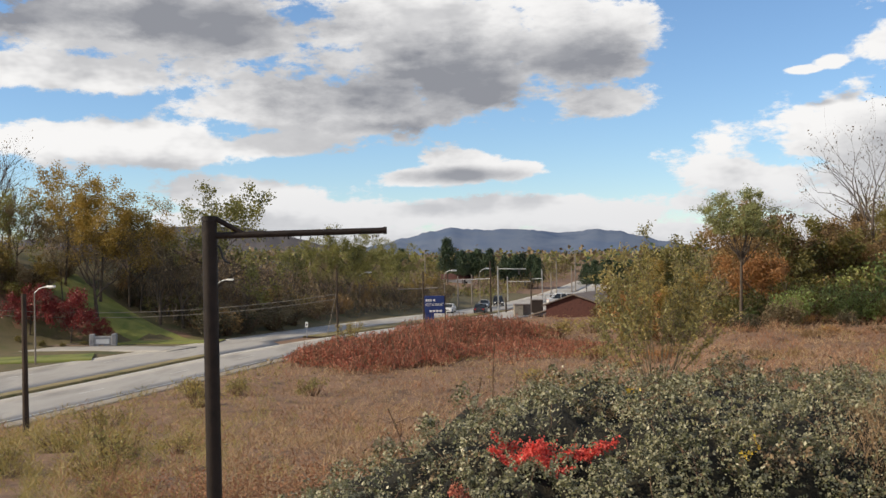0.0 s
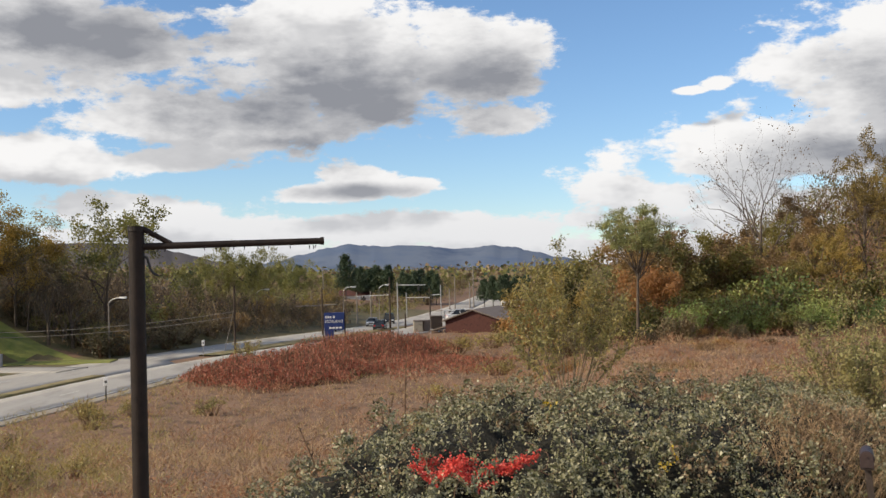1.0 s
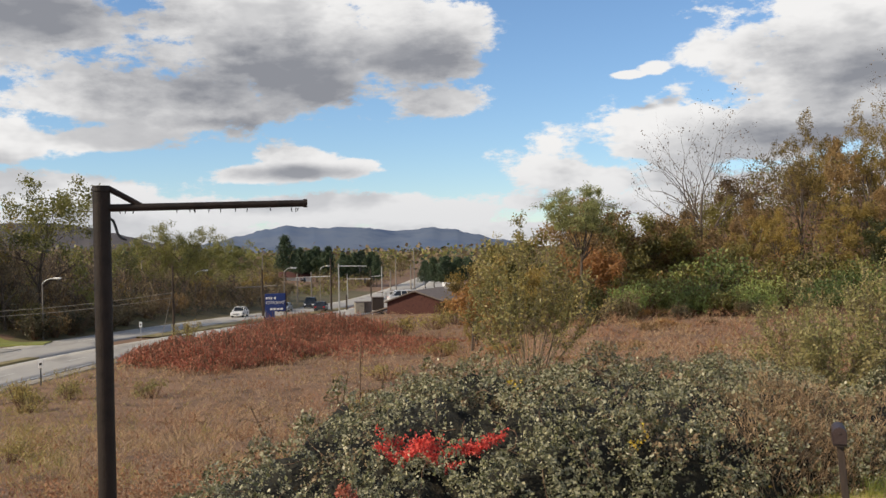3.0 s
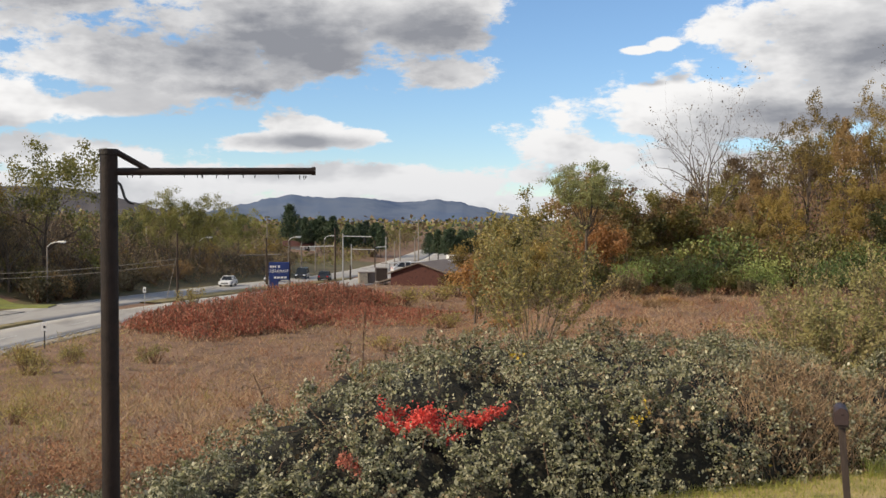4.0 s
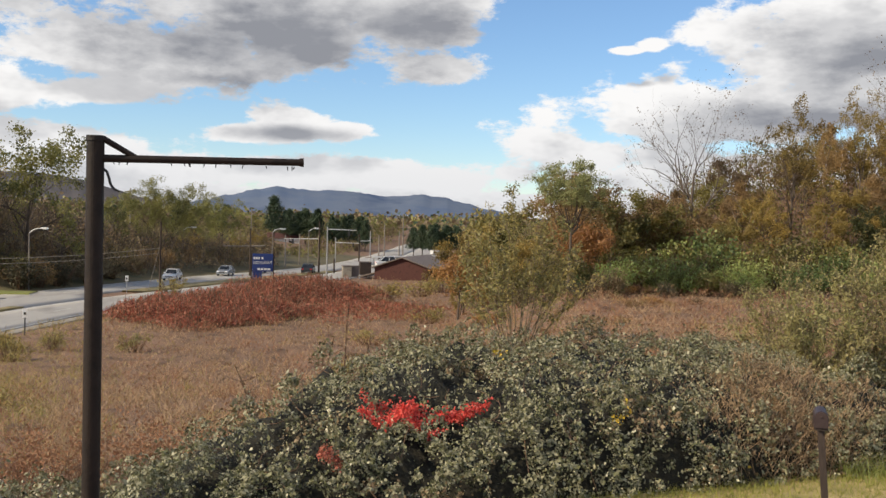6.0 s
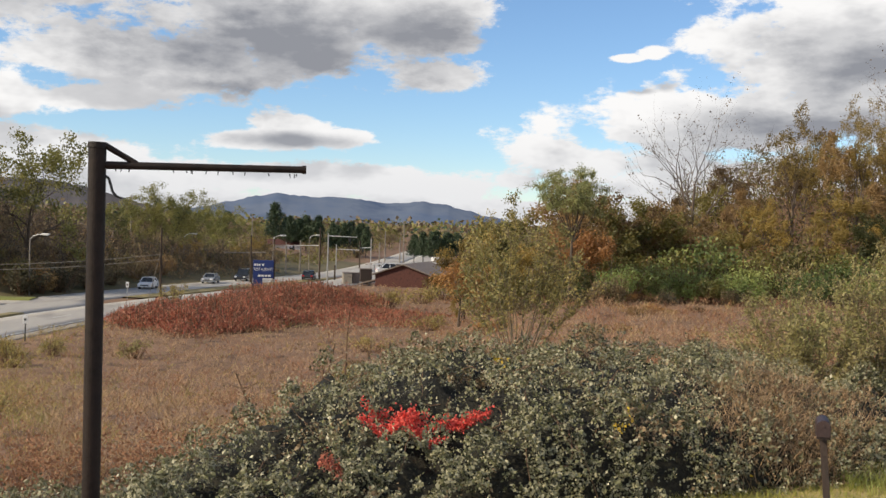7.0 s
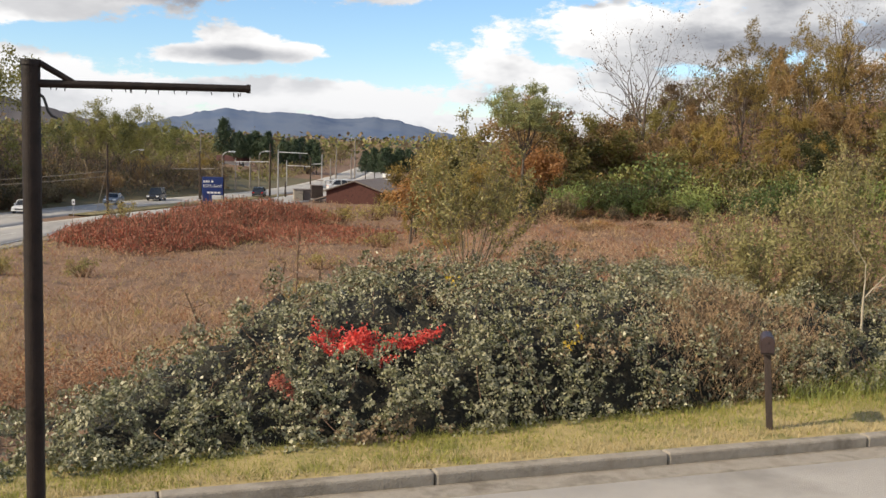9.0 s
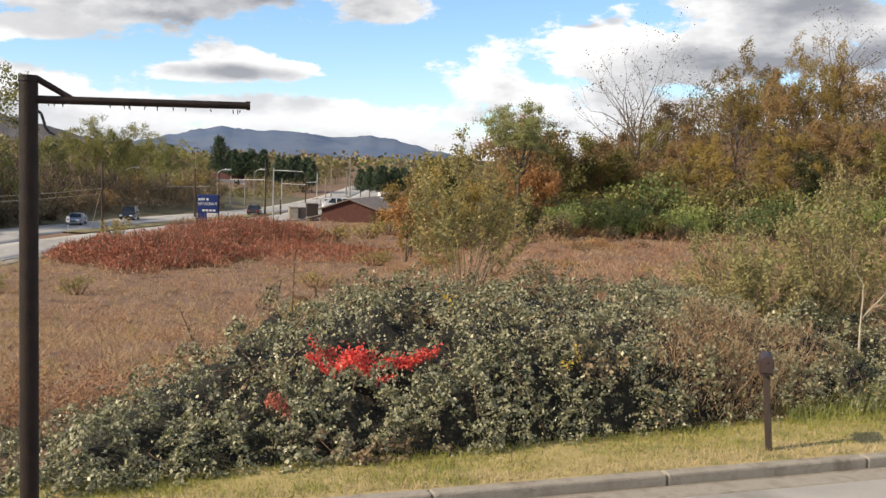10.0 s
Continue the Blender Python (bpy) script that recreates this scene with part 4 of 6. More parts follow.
def thicket(name, label, category, seed, x, y, tall, mats, leaf, twigs=0.25, layer=0.42):
    """Tangled growth over the ground at the points x, y: leaves in lumps up to a height, and bare twigs; the kinds lie in patches."""
    rng = np.random.RandomState(seed)
    n = len(x)
    lump = 1 + 0.30 * wave(x, y, 6.0, seed) + 0.34 * wave(x, y, 2.8, seed + 1)
    top = np.clip(tall * lump, 0.3, None)
    z = land(x, y) + top * np.clip(1 - np.abs(rng.normal(0, layer, n)), 0.02, 1.05)
    gap = wave(x + 0.6 * z, y - 0.8 * z, 1.9, seed + 5) + 0.5 * wave(x - z, y + 0.5 * z, 0.9, seed + 6) + rng.normal(0, 0.25, n)
    keep = gap > -0.12
    x, y, z, top, n = x[keep], y[keep], z[keep], top[keep], int(keep.sum())
    patch = wave(x, y, 8.0, seed + 2) + 0.5 * wave(x, y, 3.5, seed + 3) + rng.normal(0, 0.25, n)
    order = np.argsort(np.argsort(patch)) * len(mats) // n
    owner = None
    for k, mat in enumerate(mats):
        sel = order == k
        v, f = leaves(np.stack([x, y, z], 1)[sel], leaf, rng, 0.6, None, 0.3)
        ob = raw(name, v, f, mat)
        tagged(ob, label[k], category, kind="stuff")
        owner = owner or ob
    m = int(n * twigs)
    if m:
        pick = rng.randint(0, n, m)
        base = np.stack([x[pick], y[pick], land(x[pick], y[pick]) + top[pick] * rng.uniform(0.2, 0.75, m)], 1)
        v, f = blades(base, top[pick] * 0.5, leaf * 0.32, rng, 0.45)
        raw("twigs", v, f, "twig", owner)


def plant(proto, spots, rng, first=True, vary=0.12, sink=0.1):
    """Sets a plant at its spots (x, y, scale), the first being the plant itself."""
    for k, (x, y, s) in enumerate(spots):
        z = float(land(np.array(x), np.array(y))) - sink
        m = pose(x, y, z, 0, 0, rng.uniform(0, 360)) @ Matrix.Diagonal((s * rng.uniform(1 - vary, 1 + vary), s * rng.uniform(1 - vary, 1 + vary), s * rng.uniform(1 - vary / 2, 1 + vary / 2), 1))
        if k == 0:
            proto.matrix_basis = m
        else:
            copy_thing(proto, m)


def wand_shrub(name, label, seed, height, width, mat, count, leaf, stems=24, group="", bare=0.3, thick=0.016):
    """Slender stems that rise from one foot and spread, with twigs, and leaves along them."""
    rng = np.random.RandomState(seed)
    segs, anchors = [], []
    for k in range(stems):
        a, r = rng.uniform(0, 6.28), math.sqrt(rng.rand())
        goal = np.array([math.cos(a) * r * width / 2, math.sin(a) * r * width / 2, height * (1 - 0.5 * r * r) * rng.uniform(0.82, 1.03)])
        foot = np.array([math.cos(a), math.sin(a), 0]) * width * 0.05 * rng.rand()
        bend = np.array([goal[0] * 0.5, goal[1] * 0.5, goal[2] * 0.52]) + rng.normal(0, 0.06, 3)
        last, n = foot, 7
        for i in range(1, n + 1):
            u = i / n
            q = foot * (1 - u) ** 2 + bend * 2 * u * (1 - u) + goal * u * u + rng.normal(0, 0.012, 3)
            segs.append((*last, *q, thick * (1 - 0.8 * (i - 1) / n), thick * (1 - 0.8 * u)))
            if u > bare:
                anchors.append((last, q))
                for _ in range(3):
                    w = q + (q - last) * rng.uniform(0.2, 0.7) + rng.normal(0, 0.15, 3) + np.array([0, 0, 0.03])
                    segs.append((*q, *w, 0.006, 0.003))
                    anchors.append((q, w))
            last = q
    ob = tagged(new(name), label, "shrub", group)
    v, f = tubes(segs, 4)
    raw("branchwork", v, f, "wand_bark" if "willow" in name else "bark", ob)
    ends = np.array([(*p, *q) for p, q in anchors])
    weight = (0.25 + ends[:, 5] / height)
    pick = rng.choice(len(ends), count, p=weight / weight.sum())
    u = rng.rand(count)[:, None]
    pts = ends[pick, :3] * (1 - u) + ends[pick, 3:] * u + rng.normal(0, 0.045, (count, 3))
    v, f = leaves(pts, leaf, rng, 0.45, None, 0.3)
    raw("foliage", v, f, mat, ob)
    return ob


def near_shrubs():
    rng = np.random.RandomState(61)
    mid = wand_shrub("young_willow", "slender olive-leaved young willow rising from the ivy", 62, 3.3, 3.0, "willow", 10500, 0.060, 30, "", 0.44, 0.015)
    mid.matrix_basis = pose(4.80, 19.5, 1.02, 0, 0, 40)
    for x, y, z, h, w, mat, seed in ((10.9, 19.0, 0.5, 2.0, 2.0, "sedge", 63), (12.4, 19.6, 0.5, 2.8, 2.4, "sedge", 64), (13.9, 18.6, 0.5, 3.5, 2.6, "fresh", 65), (16.2, 19.4, 0.5, 4.5, 3.2, "willow", 66), (14.6, 21.4, 0.3, 4.0, 2.8, "sedge", 67), (12.0, 22.4, 0.0, 3.0, 2.6, "sedge", 68), (17.6, 21.8, 0.3, 5.2, 3.4, "fresh", 69)):
        ob = wand_shrub("willow_shrub", "dense fresh green willow shrub on the bank" if mat == "fresh" else "dense olive willow shrub on the bank", seed, h, w, mat, 8500, 0.066, 32, "willow shrubs on the bank", 0.12)
        ob.matrix_basis = pose(x, y, z, 0, 0, rng.uniform(0, 360))
    sap = tree("dead_sapling", "bare pale-barked sapling beside the willow shrubs", "sapling", 71, 2.4, 0.60, "fresh", 0, 0.05, 0.1, bark="pale_bark", trunk=0.42, kids=(2, 2), upward=0.8, girth=0.014, lean=0.03)
    sap.matrix_basis = pose(12.0, 17.3, 0.55, 0, 0, 200)
    # dry weeds hanging over the foot of the bank
    n = 9000
    x, s = rng.normal(8.2, 0.75, n), np.abs(rng.normal(0.9, 0.7, n))
    y = ivy_foot(x) + s
    pts = np.stack([x, y, ivy_top(x, y) - 0.12], 1)
    v, f = blades(pts[:2600], 0.34, 0.012, rng, 0.6)
    tagged(raw("dry_weeds", v, f, "dry"), "matted straw-brown weeds at the foot of the bank", "weeds", kind="stuff")
    v, f = leaves(pts[5200:] + np.array([0, 0, 0.15]), 0.06, rng, 0.6, None, 0.5)
    tagged(raw("dry_weeds", v, f, "ivy_brown"), "withered brown weed leaves at the foot of the bank", "weeds", kind="stuff")
    # brown and red brush behind the ivy
    for x, y, w, h, mat, seed in ((7.5, 26.5, 3.6, 2.1, "russet", 72), (10.2, 28.5, 3.2, 0.9, "haze_brown", 73), (4.6, 27.0, 3.2, 1.3, "willow", 74), (2.6, 29.0, 2.8, 1.2, "russet", 75), (12.8, 27.0, 3.0, 1.1, "haze_brown", 76), (6.4, 23.2, 2.2, 1.0, "dull", 77), (7.2, 24.2, 1.8, 1.2, "orange", 78), (9.0, 24.5, 2.4, 1.2, "russet", 79)):
        ob = shrub("brush", "low autumn-brown brush in the meadow", "brush", seed, h, w, mat, 3600, 0.055, "brush behind the ivy", 0.6)
        ob.matrix_basis = pose(x, y, float(land(np.array(x), np.array(y))) - 0.1)
    for mat, seed, label, n in (("russet", 180, "low rusty weeds in the field", 26), ("willow", 181, "low olive weeds in the field", 12), ("orange", 182, "low reddish weeds in the field", 8)):
        ob = shrub("field_weeds", label, "weeds", seed, 0.8, 2.4, mat, 1300, 0.07, "weeds in the field", 0.6)
        spots = []
        while len(spots) < n:
            y = rng.uniform(30, 78)
            x = y * rng.uniform(0.03, 0.45)
            spots.append((x, y, rng.uniform(0.5, 0.95) * (0.6 + y / 110)))
        plant(ob, spots, rng)
    # stalks that stand above the ivy
    for k, (x, y, top, lean) in enumerate(((1.67, 22.35, 1.97, 0.02), (1.1, 22.5, 1.25, 0.12), (1.3, 22.0, 1.05, -0.06), (-0.1, 21.5, 0.75, -0.22), (2.0, 22.8, 1.3, 0.10), (3.0, 23.0, 1.2, -0.1))):
        z = float(land(np.array(x), np.array(y))) - 0.05
        h = top - z
        ob = thing("dead_stalk", x, y, z, "dry upright brown weed stalk", "stalk", "dead stalks")
        n = 7
        spine = [(lean * h * (i / n) ** 2 + rng.normal(0, 0.012), rng.normal(0, 0.012), h * i / n) for i in range(n + 1)]
        segs = [(*a, *b, 0.034 - 0.003 * i, 0.031 - 0.003 * i) for i, (a, b) in enumerate(zip(spine[:-1], spine[1:]))]
        for _ in range(9):
            p = np.array(spine[rng.randint(3, n)])
            q = p + np.array([rng.normal(0, 0.18), rng.normal(0, 0.18), rng.uniform(0.1, 0.35)])
            segs.append((*p, *q, 0.011, 0.005))
        ang = np.arange(5) * 1.2566
        v = np.concatenate([np.array(p) + (0.034 - 0.003 * i) * np.stack([np.cos(ang), np.sin(ang), 0 * ang], 1) for i, p in enumerate(spine)])
        f = np.array([(i * 5 + j, i * 5 + (j + 1) % 5, i * 5 + 5 + (j + 1) % 5, i * 5 + 5 + j) for i in range(n) for j in range(5)])
        stem = raw("stem", v, f, "stem", ob)
        for sg in segs[n:]:
            v, f = tubes([sg], 5)
            raw("twig", v, f, "stem", stem)
        pts = np.array([sg[3:6] for sg in segs])[rng.randint(3, len(segs), 50)] + rng.normal(0, 0.05, (50, 3))
        v, f = leaves(pts, 0.07, rng, 0.5, None, 0.9)
        raw("withered_foliage", v, f, "ivy_brown", ob)
    # brushwood at the low end of the ivy
    for k in range(13):
        x, y = rng.uniform(-4.6, -0.7), rng.uniform(15.6, 19)
        z = float(land(np.array(x), np.array(y))) - 0.05
        ob = tree("dry_bush", "leafless reddish-brown bush in dry grass", "bush", 90 + k, rng.uniform(1.2, 1.8), 0.5, "rust", 420, 0.05, 0.07, bark="stem", trunk=0.4, kids=(4, 3), girth=0.016, stems=5, lean=0.4, group="dry bushes")
        ob.matrix_basis = pose(x, y, z)
    # green weeds towards the highway
    weed = shrub("weed_bush", "light green leafy weed bush in the meadow", "bush", 101, 1.2, 1.5, "willow", 700, 0.085, "weed bushes", 0.5)
    plant(weed, [(-8.0, 66.0, 1.2), (-14.5, 62.0, 1.3), (-13.0, 66.5, 1.0), (-15.0, 44.0, 0.8), (-11.8, 40.0, 0.7), (-9.5, 112.0, 1.6), (-16.5, 50.0, 1.0), (-8.8, 27.5, 0.8), (-10.4, 33.0, 0.9), (-12.5, 30.0, 0.8)], rng)
    gold = shrub("weed_bush", "yellowing olive weed bush in the meadow", "bush", 102, 1.1, 1.6, "willow", 700, 0.085, "weed bushes", 0.5)
    plant(gold, [(-13.0, 36.0, 1.0), (-15.5, 66.0, 1.4), (-9.0, 36.0, 0.9), (-14.2, 39.0, 1.0), (-7.4, 23.0, 0.7), (4.0, 52.0, 1.4), (9.0, 60.0, 1.5), (12.0, 105.0, 2.2), (16.5, 112.0, 2.4), (20.0, 118.0, 2.4), (7.0, 70.0, 1.4), (13.0, 84.0, 1.6)], rng)


near_shrubs()


def locust_tree():
    """A slender trunk whose limbs fan out into a flat, feathery umbrella."""
    rng = np.random.RandomState(112)
    x, y = 22.7, 76.5
    tree_top = 10.5
    ob = thing("locust_tree", x, y, float(land(np.array(x), np.array(y))) - 0.1, "umbrella-crowned light green tree above the brush", "tree")
    fork = np.array([0.15, 0.0, tree_top * 0.52])
    segs = [(0, 0, -0.1, 0.1, 0.05, tree_top * 0.28, 0.15, 0.12), (0.1, 0.05, tree_top * 0.28, *fork, 0.12, 0.10)]
    pts = []
    for k in range(17):
        a = k * 2.4 + rng.uniform(-0.3, 0.3)
        r = 3.0 * math.sqrt((k + 0.7) / 17)
        goal = np.array([math.cos(a) * r, math.sin(a) * r, tree_top * (1 - 0.16 * (r / 3.0) ** 2) * rng.uniform(0.93, 1.0)])
        last = fork - np.array([0, 0, rng.uniform(0, 0.8)])
        first = last.copy()
        bend = (first + goal) / 2 + np.array([math.cos(a) * 0.35, math.sin(a) * 0.35, -0.15])
        for i in range(1, 6):
            u = i / 5
            q = first * (1 - u) ** 2 + bend * 2 * u * (1 - u) + goal * u * u + rng.normal(0, 0.04, 3)
            segs.append((*last, *q, 0.055 * (1.1 - u), 0.055 * (0.95 - 0.8 * u)))
            if u > 0.5:
                for _ in range(4):
                    w = q + np.array([rng.normal(0, 0.45), rng.normal(0, 0.45), rng.uniform(-0.15, 0.45)])
                    segs.append((*q, *w, 0.016, 0.007))
                    m = 70
                    t = rng.rand(m)[:, None]
                    pts.append(q + (w - q) * t * 1.25 + rng.normal(0, 0.14, (m, 3)))
            last = q
    v, f = tubes(segs, 5)
    raw("trunk", v, f, "bark", ob, True)
    v, f = leaves(np.concatenate(pts), 0.15, rng, 0.4, None, 0.3)
    raw("crown", v, f, "locust", ob)


def right_hill():
    rng = np.random.RandomState(111)
    locust_tree()
    bare = tree("bare_tree", "tall nearly leafless tree on the hill", "tree", 113, 12.0, 0.50, "russet", 420, 0.13, 0.25, bark="twig", trunk=0.40, kids=(6, 5, 4), upward=0.5, girth=0.016, group="trees on the hill")
    plant(bare, [(41.2, 97.0, 1.6), (37.5, 104.0, 0.55), (64.5, 99.0, 0.95), (75.0, 96.0, 0.8)], rng)
    thin = tree("thin_leaved_tree", "thinly leaved yellow-olive tree on the hill", "tree", 114, 12.0, 0.50, "gold", 6500, 0.14, 0.30, bark="twig", trunk=0.42, kids=(6, 5, 3), upward=0.7, girth=0.018, group="trees on the hill")
    plant(thin, [(51.0, 95.5, 1.15), (58.0, 96.0, 0.96), (54.5, 100.0, 0.75), (62.5, 97.0, 0.9), (68.0, 95.0, 0.75)], rng)
    full = tree("golden_tree", "golden autumn tree with a full crown", "tree", 115, 9.0, 0.58, "gold", 6500, 0.21, 0.50, trunk=0.26, kids=(5, 4, 3), upward=0.4, girth=0.022, group="trees on the hill")
    plant(full, [(37.5, 91.0, 0.75), (46.0, 91.0, 0.85), (54.0, 92.5, 0.9), (41.5, 89.0, 0.75), (62.0, 93.0, 0.9), (50.0, 88.0, 0.75), (66.0, 104.0, 0.9), (48.5, 96.0, 0.8), (16.6, 87.0, 0.98), (18.6, 84.0, 0.95), (57.0, 88.5, 0.7), (15.8, 84.5, 0.55), (43.0, 104.0, 0.75), (58.0, 110.0, 0.8), (38.0, 98.0, 0.75)], rng)
    rus = tree("russet_tree", "russet-brown autumn tree with a full crown", "tree", 116, 8.5, 0.60, "russet", 6000, 0.21, 0.50, trunk=0.26, kids=(5, 4, 3), upward=0.3, girth=0.022, group="trees on the hill")
    plant(rus, [(30.0, 88.0, 1.02), (43.5, 94.0, 0.65), (58.0, 91.0, 0.75), (67.0, 91.0, 0.9), (72.0, 94.0, 0.9), (35.5, 88.0, 0.9), (48.0, 100.0, 0.7), (55.0, 103.0, 0.75), (61.0, 104.0, 0.8), (76.0, 99.0, 1.0), (26.0, 88.0, 0.75), (70.0, 106.0, 1.0), (40.0, 106.0, 0.7), (36.0, 108.0, 1.0), (45.0, 110.0, 0.72), (51.0, 110.0, 0.78), (64.0, 112.0, 0.85), (32.0, 106.0, 1.05), (27.5, 94.0, 1.1)], rng)
    ora = tree("orange_tree", "small orange-leaved autumn tree", "tree", 117, 6.0, 0.60, "orange", 4000, 0.20, 0.5, trunk=0.28, kids=(5, 4, 3), upward=0.3, girth=0.022, group="trees on the hill")
    plant(ora, [(25.6, 81.0, 0.95), (15.2, 82.0, 0.85), (27.2, 86.0, 0.9), (44.0, 87.0, 0.6)], rng)
    oli = tree("olive_tree", "dull olive-green tree with a dense crown", "tree", 118, 7.8, 0.58, "olive", 6000, 0.21, 0.50, trunk=0.25, kids=(5, 4, 3), upward=0.3, girth=0.022, group="trees on the hill")
    plant(oli, [(29.0, 85.0, 1.05), (32.5, 88.5, 1.12), (34.5, 93.0, 1.0), (39.5, 86.0, 0.7), (53.0, 86.0, 0.8), (19.8, 90.0, 1.0), (22.0, 93.0, 1.05), (61.0, 87.0, 0.85), (70.0, 88.0, 0.9), (33.5, 101.0, 1.05), (48.0, 106.0, 0.78), (30.5, 97.0, 1.05)], rng)
    for name, label, mat, seed, spots in (
            ("green_bush", "rounded fresh green bush below the hill", "bushgreen", 121, [(27.0, 76.5, 0.95), (36.5, 77.5, 0.9), (39.0, 80.0, 1.1), (31.5, 79.5, 0.9), (42.5, 76.5, 0.9), (45.5, 79.0, 1.1), (49.0, 77.0, 1.0), (36.8, 83.0, 1.7), (33.0, 79.5, 1.1), (48.0, 80.5, 1.3), (53.0, 78.0, 1.2), (23.0, 79.0, 0.7)]),
            ("dark_bush", "dark olive bush below the hill", "olive", 122, [(29.0, 79.0, 1.0), (33.8, 76.8, 0.8), (40.8, 82.5, 1.3), (47.5, 82.5, 1.3), (52.5, 80.0, 1.2), (36.0, 84.0, 1.4), (30.5, 83.0, 1.2), (56.0, 82.0, 1.3), (44.5, 84.0, 1.3), (59.0, 78.0, 1.2), (20.5, 84.0, 0.9), (21.8, 78.0, 0.8), (24.2, 79.5, 0.9)]),
            ("russet_bush", "low dry brown bush below the hill", "dull", 123, [(25.0, 74.5, 0.7), (35.0, 74.8, 0.6), (44.5, 74.5, 0.7), (22.0, 72.0, 0.6), (40.5, 74.2, 0.55), (29.8, 74.2, 0.5), (50.5, 74.0, 0.7), (19.0, 76.0, 0.7), (38.0, 87.5, 1.3), (49.0, 88.0, 1.4), (57.0, 86.0, 1.4), (64.0, 84.0, 1.4)]),
            ("thicket_bush", "dark brown thicket bush on the hillside", "dull", 124, [(33.0, 90.0, 0.9), (30.0, 93.0, 0.9), (27.0, 90.0, 0.9), (22.5, 92.0, 0.9), (24.0, 87.0, 0.9), (18.0, 80.0, 0.8), (21.0, 97.0, 0.9), (68.0, 86.0, 1.5), (74.0, 101.0, 1.6), (80.0, 96.0, 1.6)])):
        ob = shrub(name, label, "bush", seed, 3.4, 4.4, mat, 2600, 0.20, "bushes below the hill", 0.3)
        plant(ob, spots, rng)
    # the tangle that covers the rise
    n = 130000
    y = 80 + 66 * rng.rand(n) ** 1.4
    x = rng.uniform(20, 96, n)
    keep = x > 27.5 - (y - 80) * 0.05
    x, y = x[keep], y[keep]
    thicket("hillside_growth", ["dense golden autumn growth covering the rise", "dense olive growth covering the rise", "dense brown growth covering the rise", "dense yellow-green growth covering the rise"], "thicket", 191, x, y, 2.6 + 1.0 * step(84, 94, y) + 1.4 * step(98, 116, y) * step(30, 40, x), ("gold", "olive", "russet", "meadow_green"), 0.27, 0.12)


right_hill()


def slope_y(x):
    """The upper edge of the mown slope beside the driveway."""
    return 115.5 + 0.72 * (-28.5 - x)


def mown_slope():
    g = []
    for k in np.linspace(0, 1, 9):
        x = np.linspace(-27.5, -46, 30)
        y = slope_y(x) + 1.6 - k * (3.6 + 0.34 * (-27.5 - x))
        g.append(np.stack([x, y, land(x, y) + 0.09], 1))
    g = np.stack(g)
    n, m, _ = g.shape
    i = np.arange(n * m).reshape(n, m)[:-1, :-1].ravel()
    tagged(raw("grass_slope", g.reshape(-1, 3), np.stack([i, i + 1, i + m + 1, i + m], 1), "green_lawn", smooth=True), "mown green slope running up beside the thicket", "lawn", kind="structure")


mown_slope()


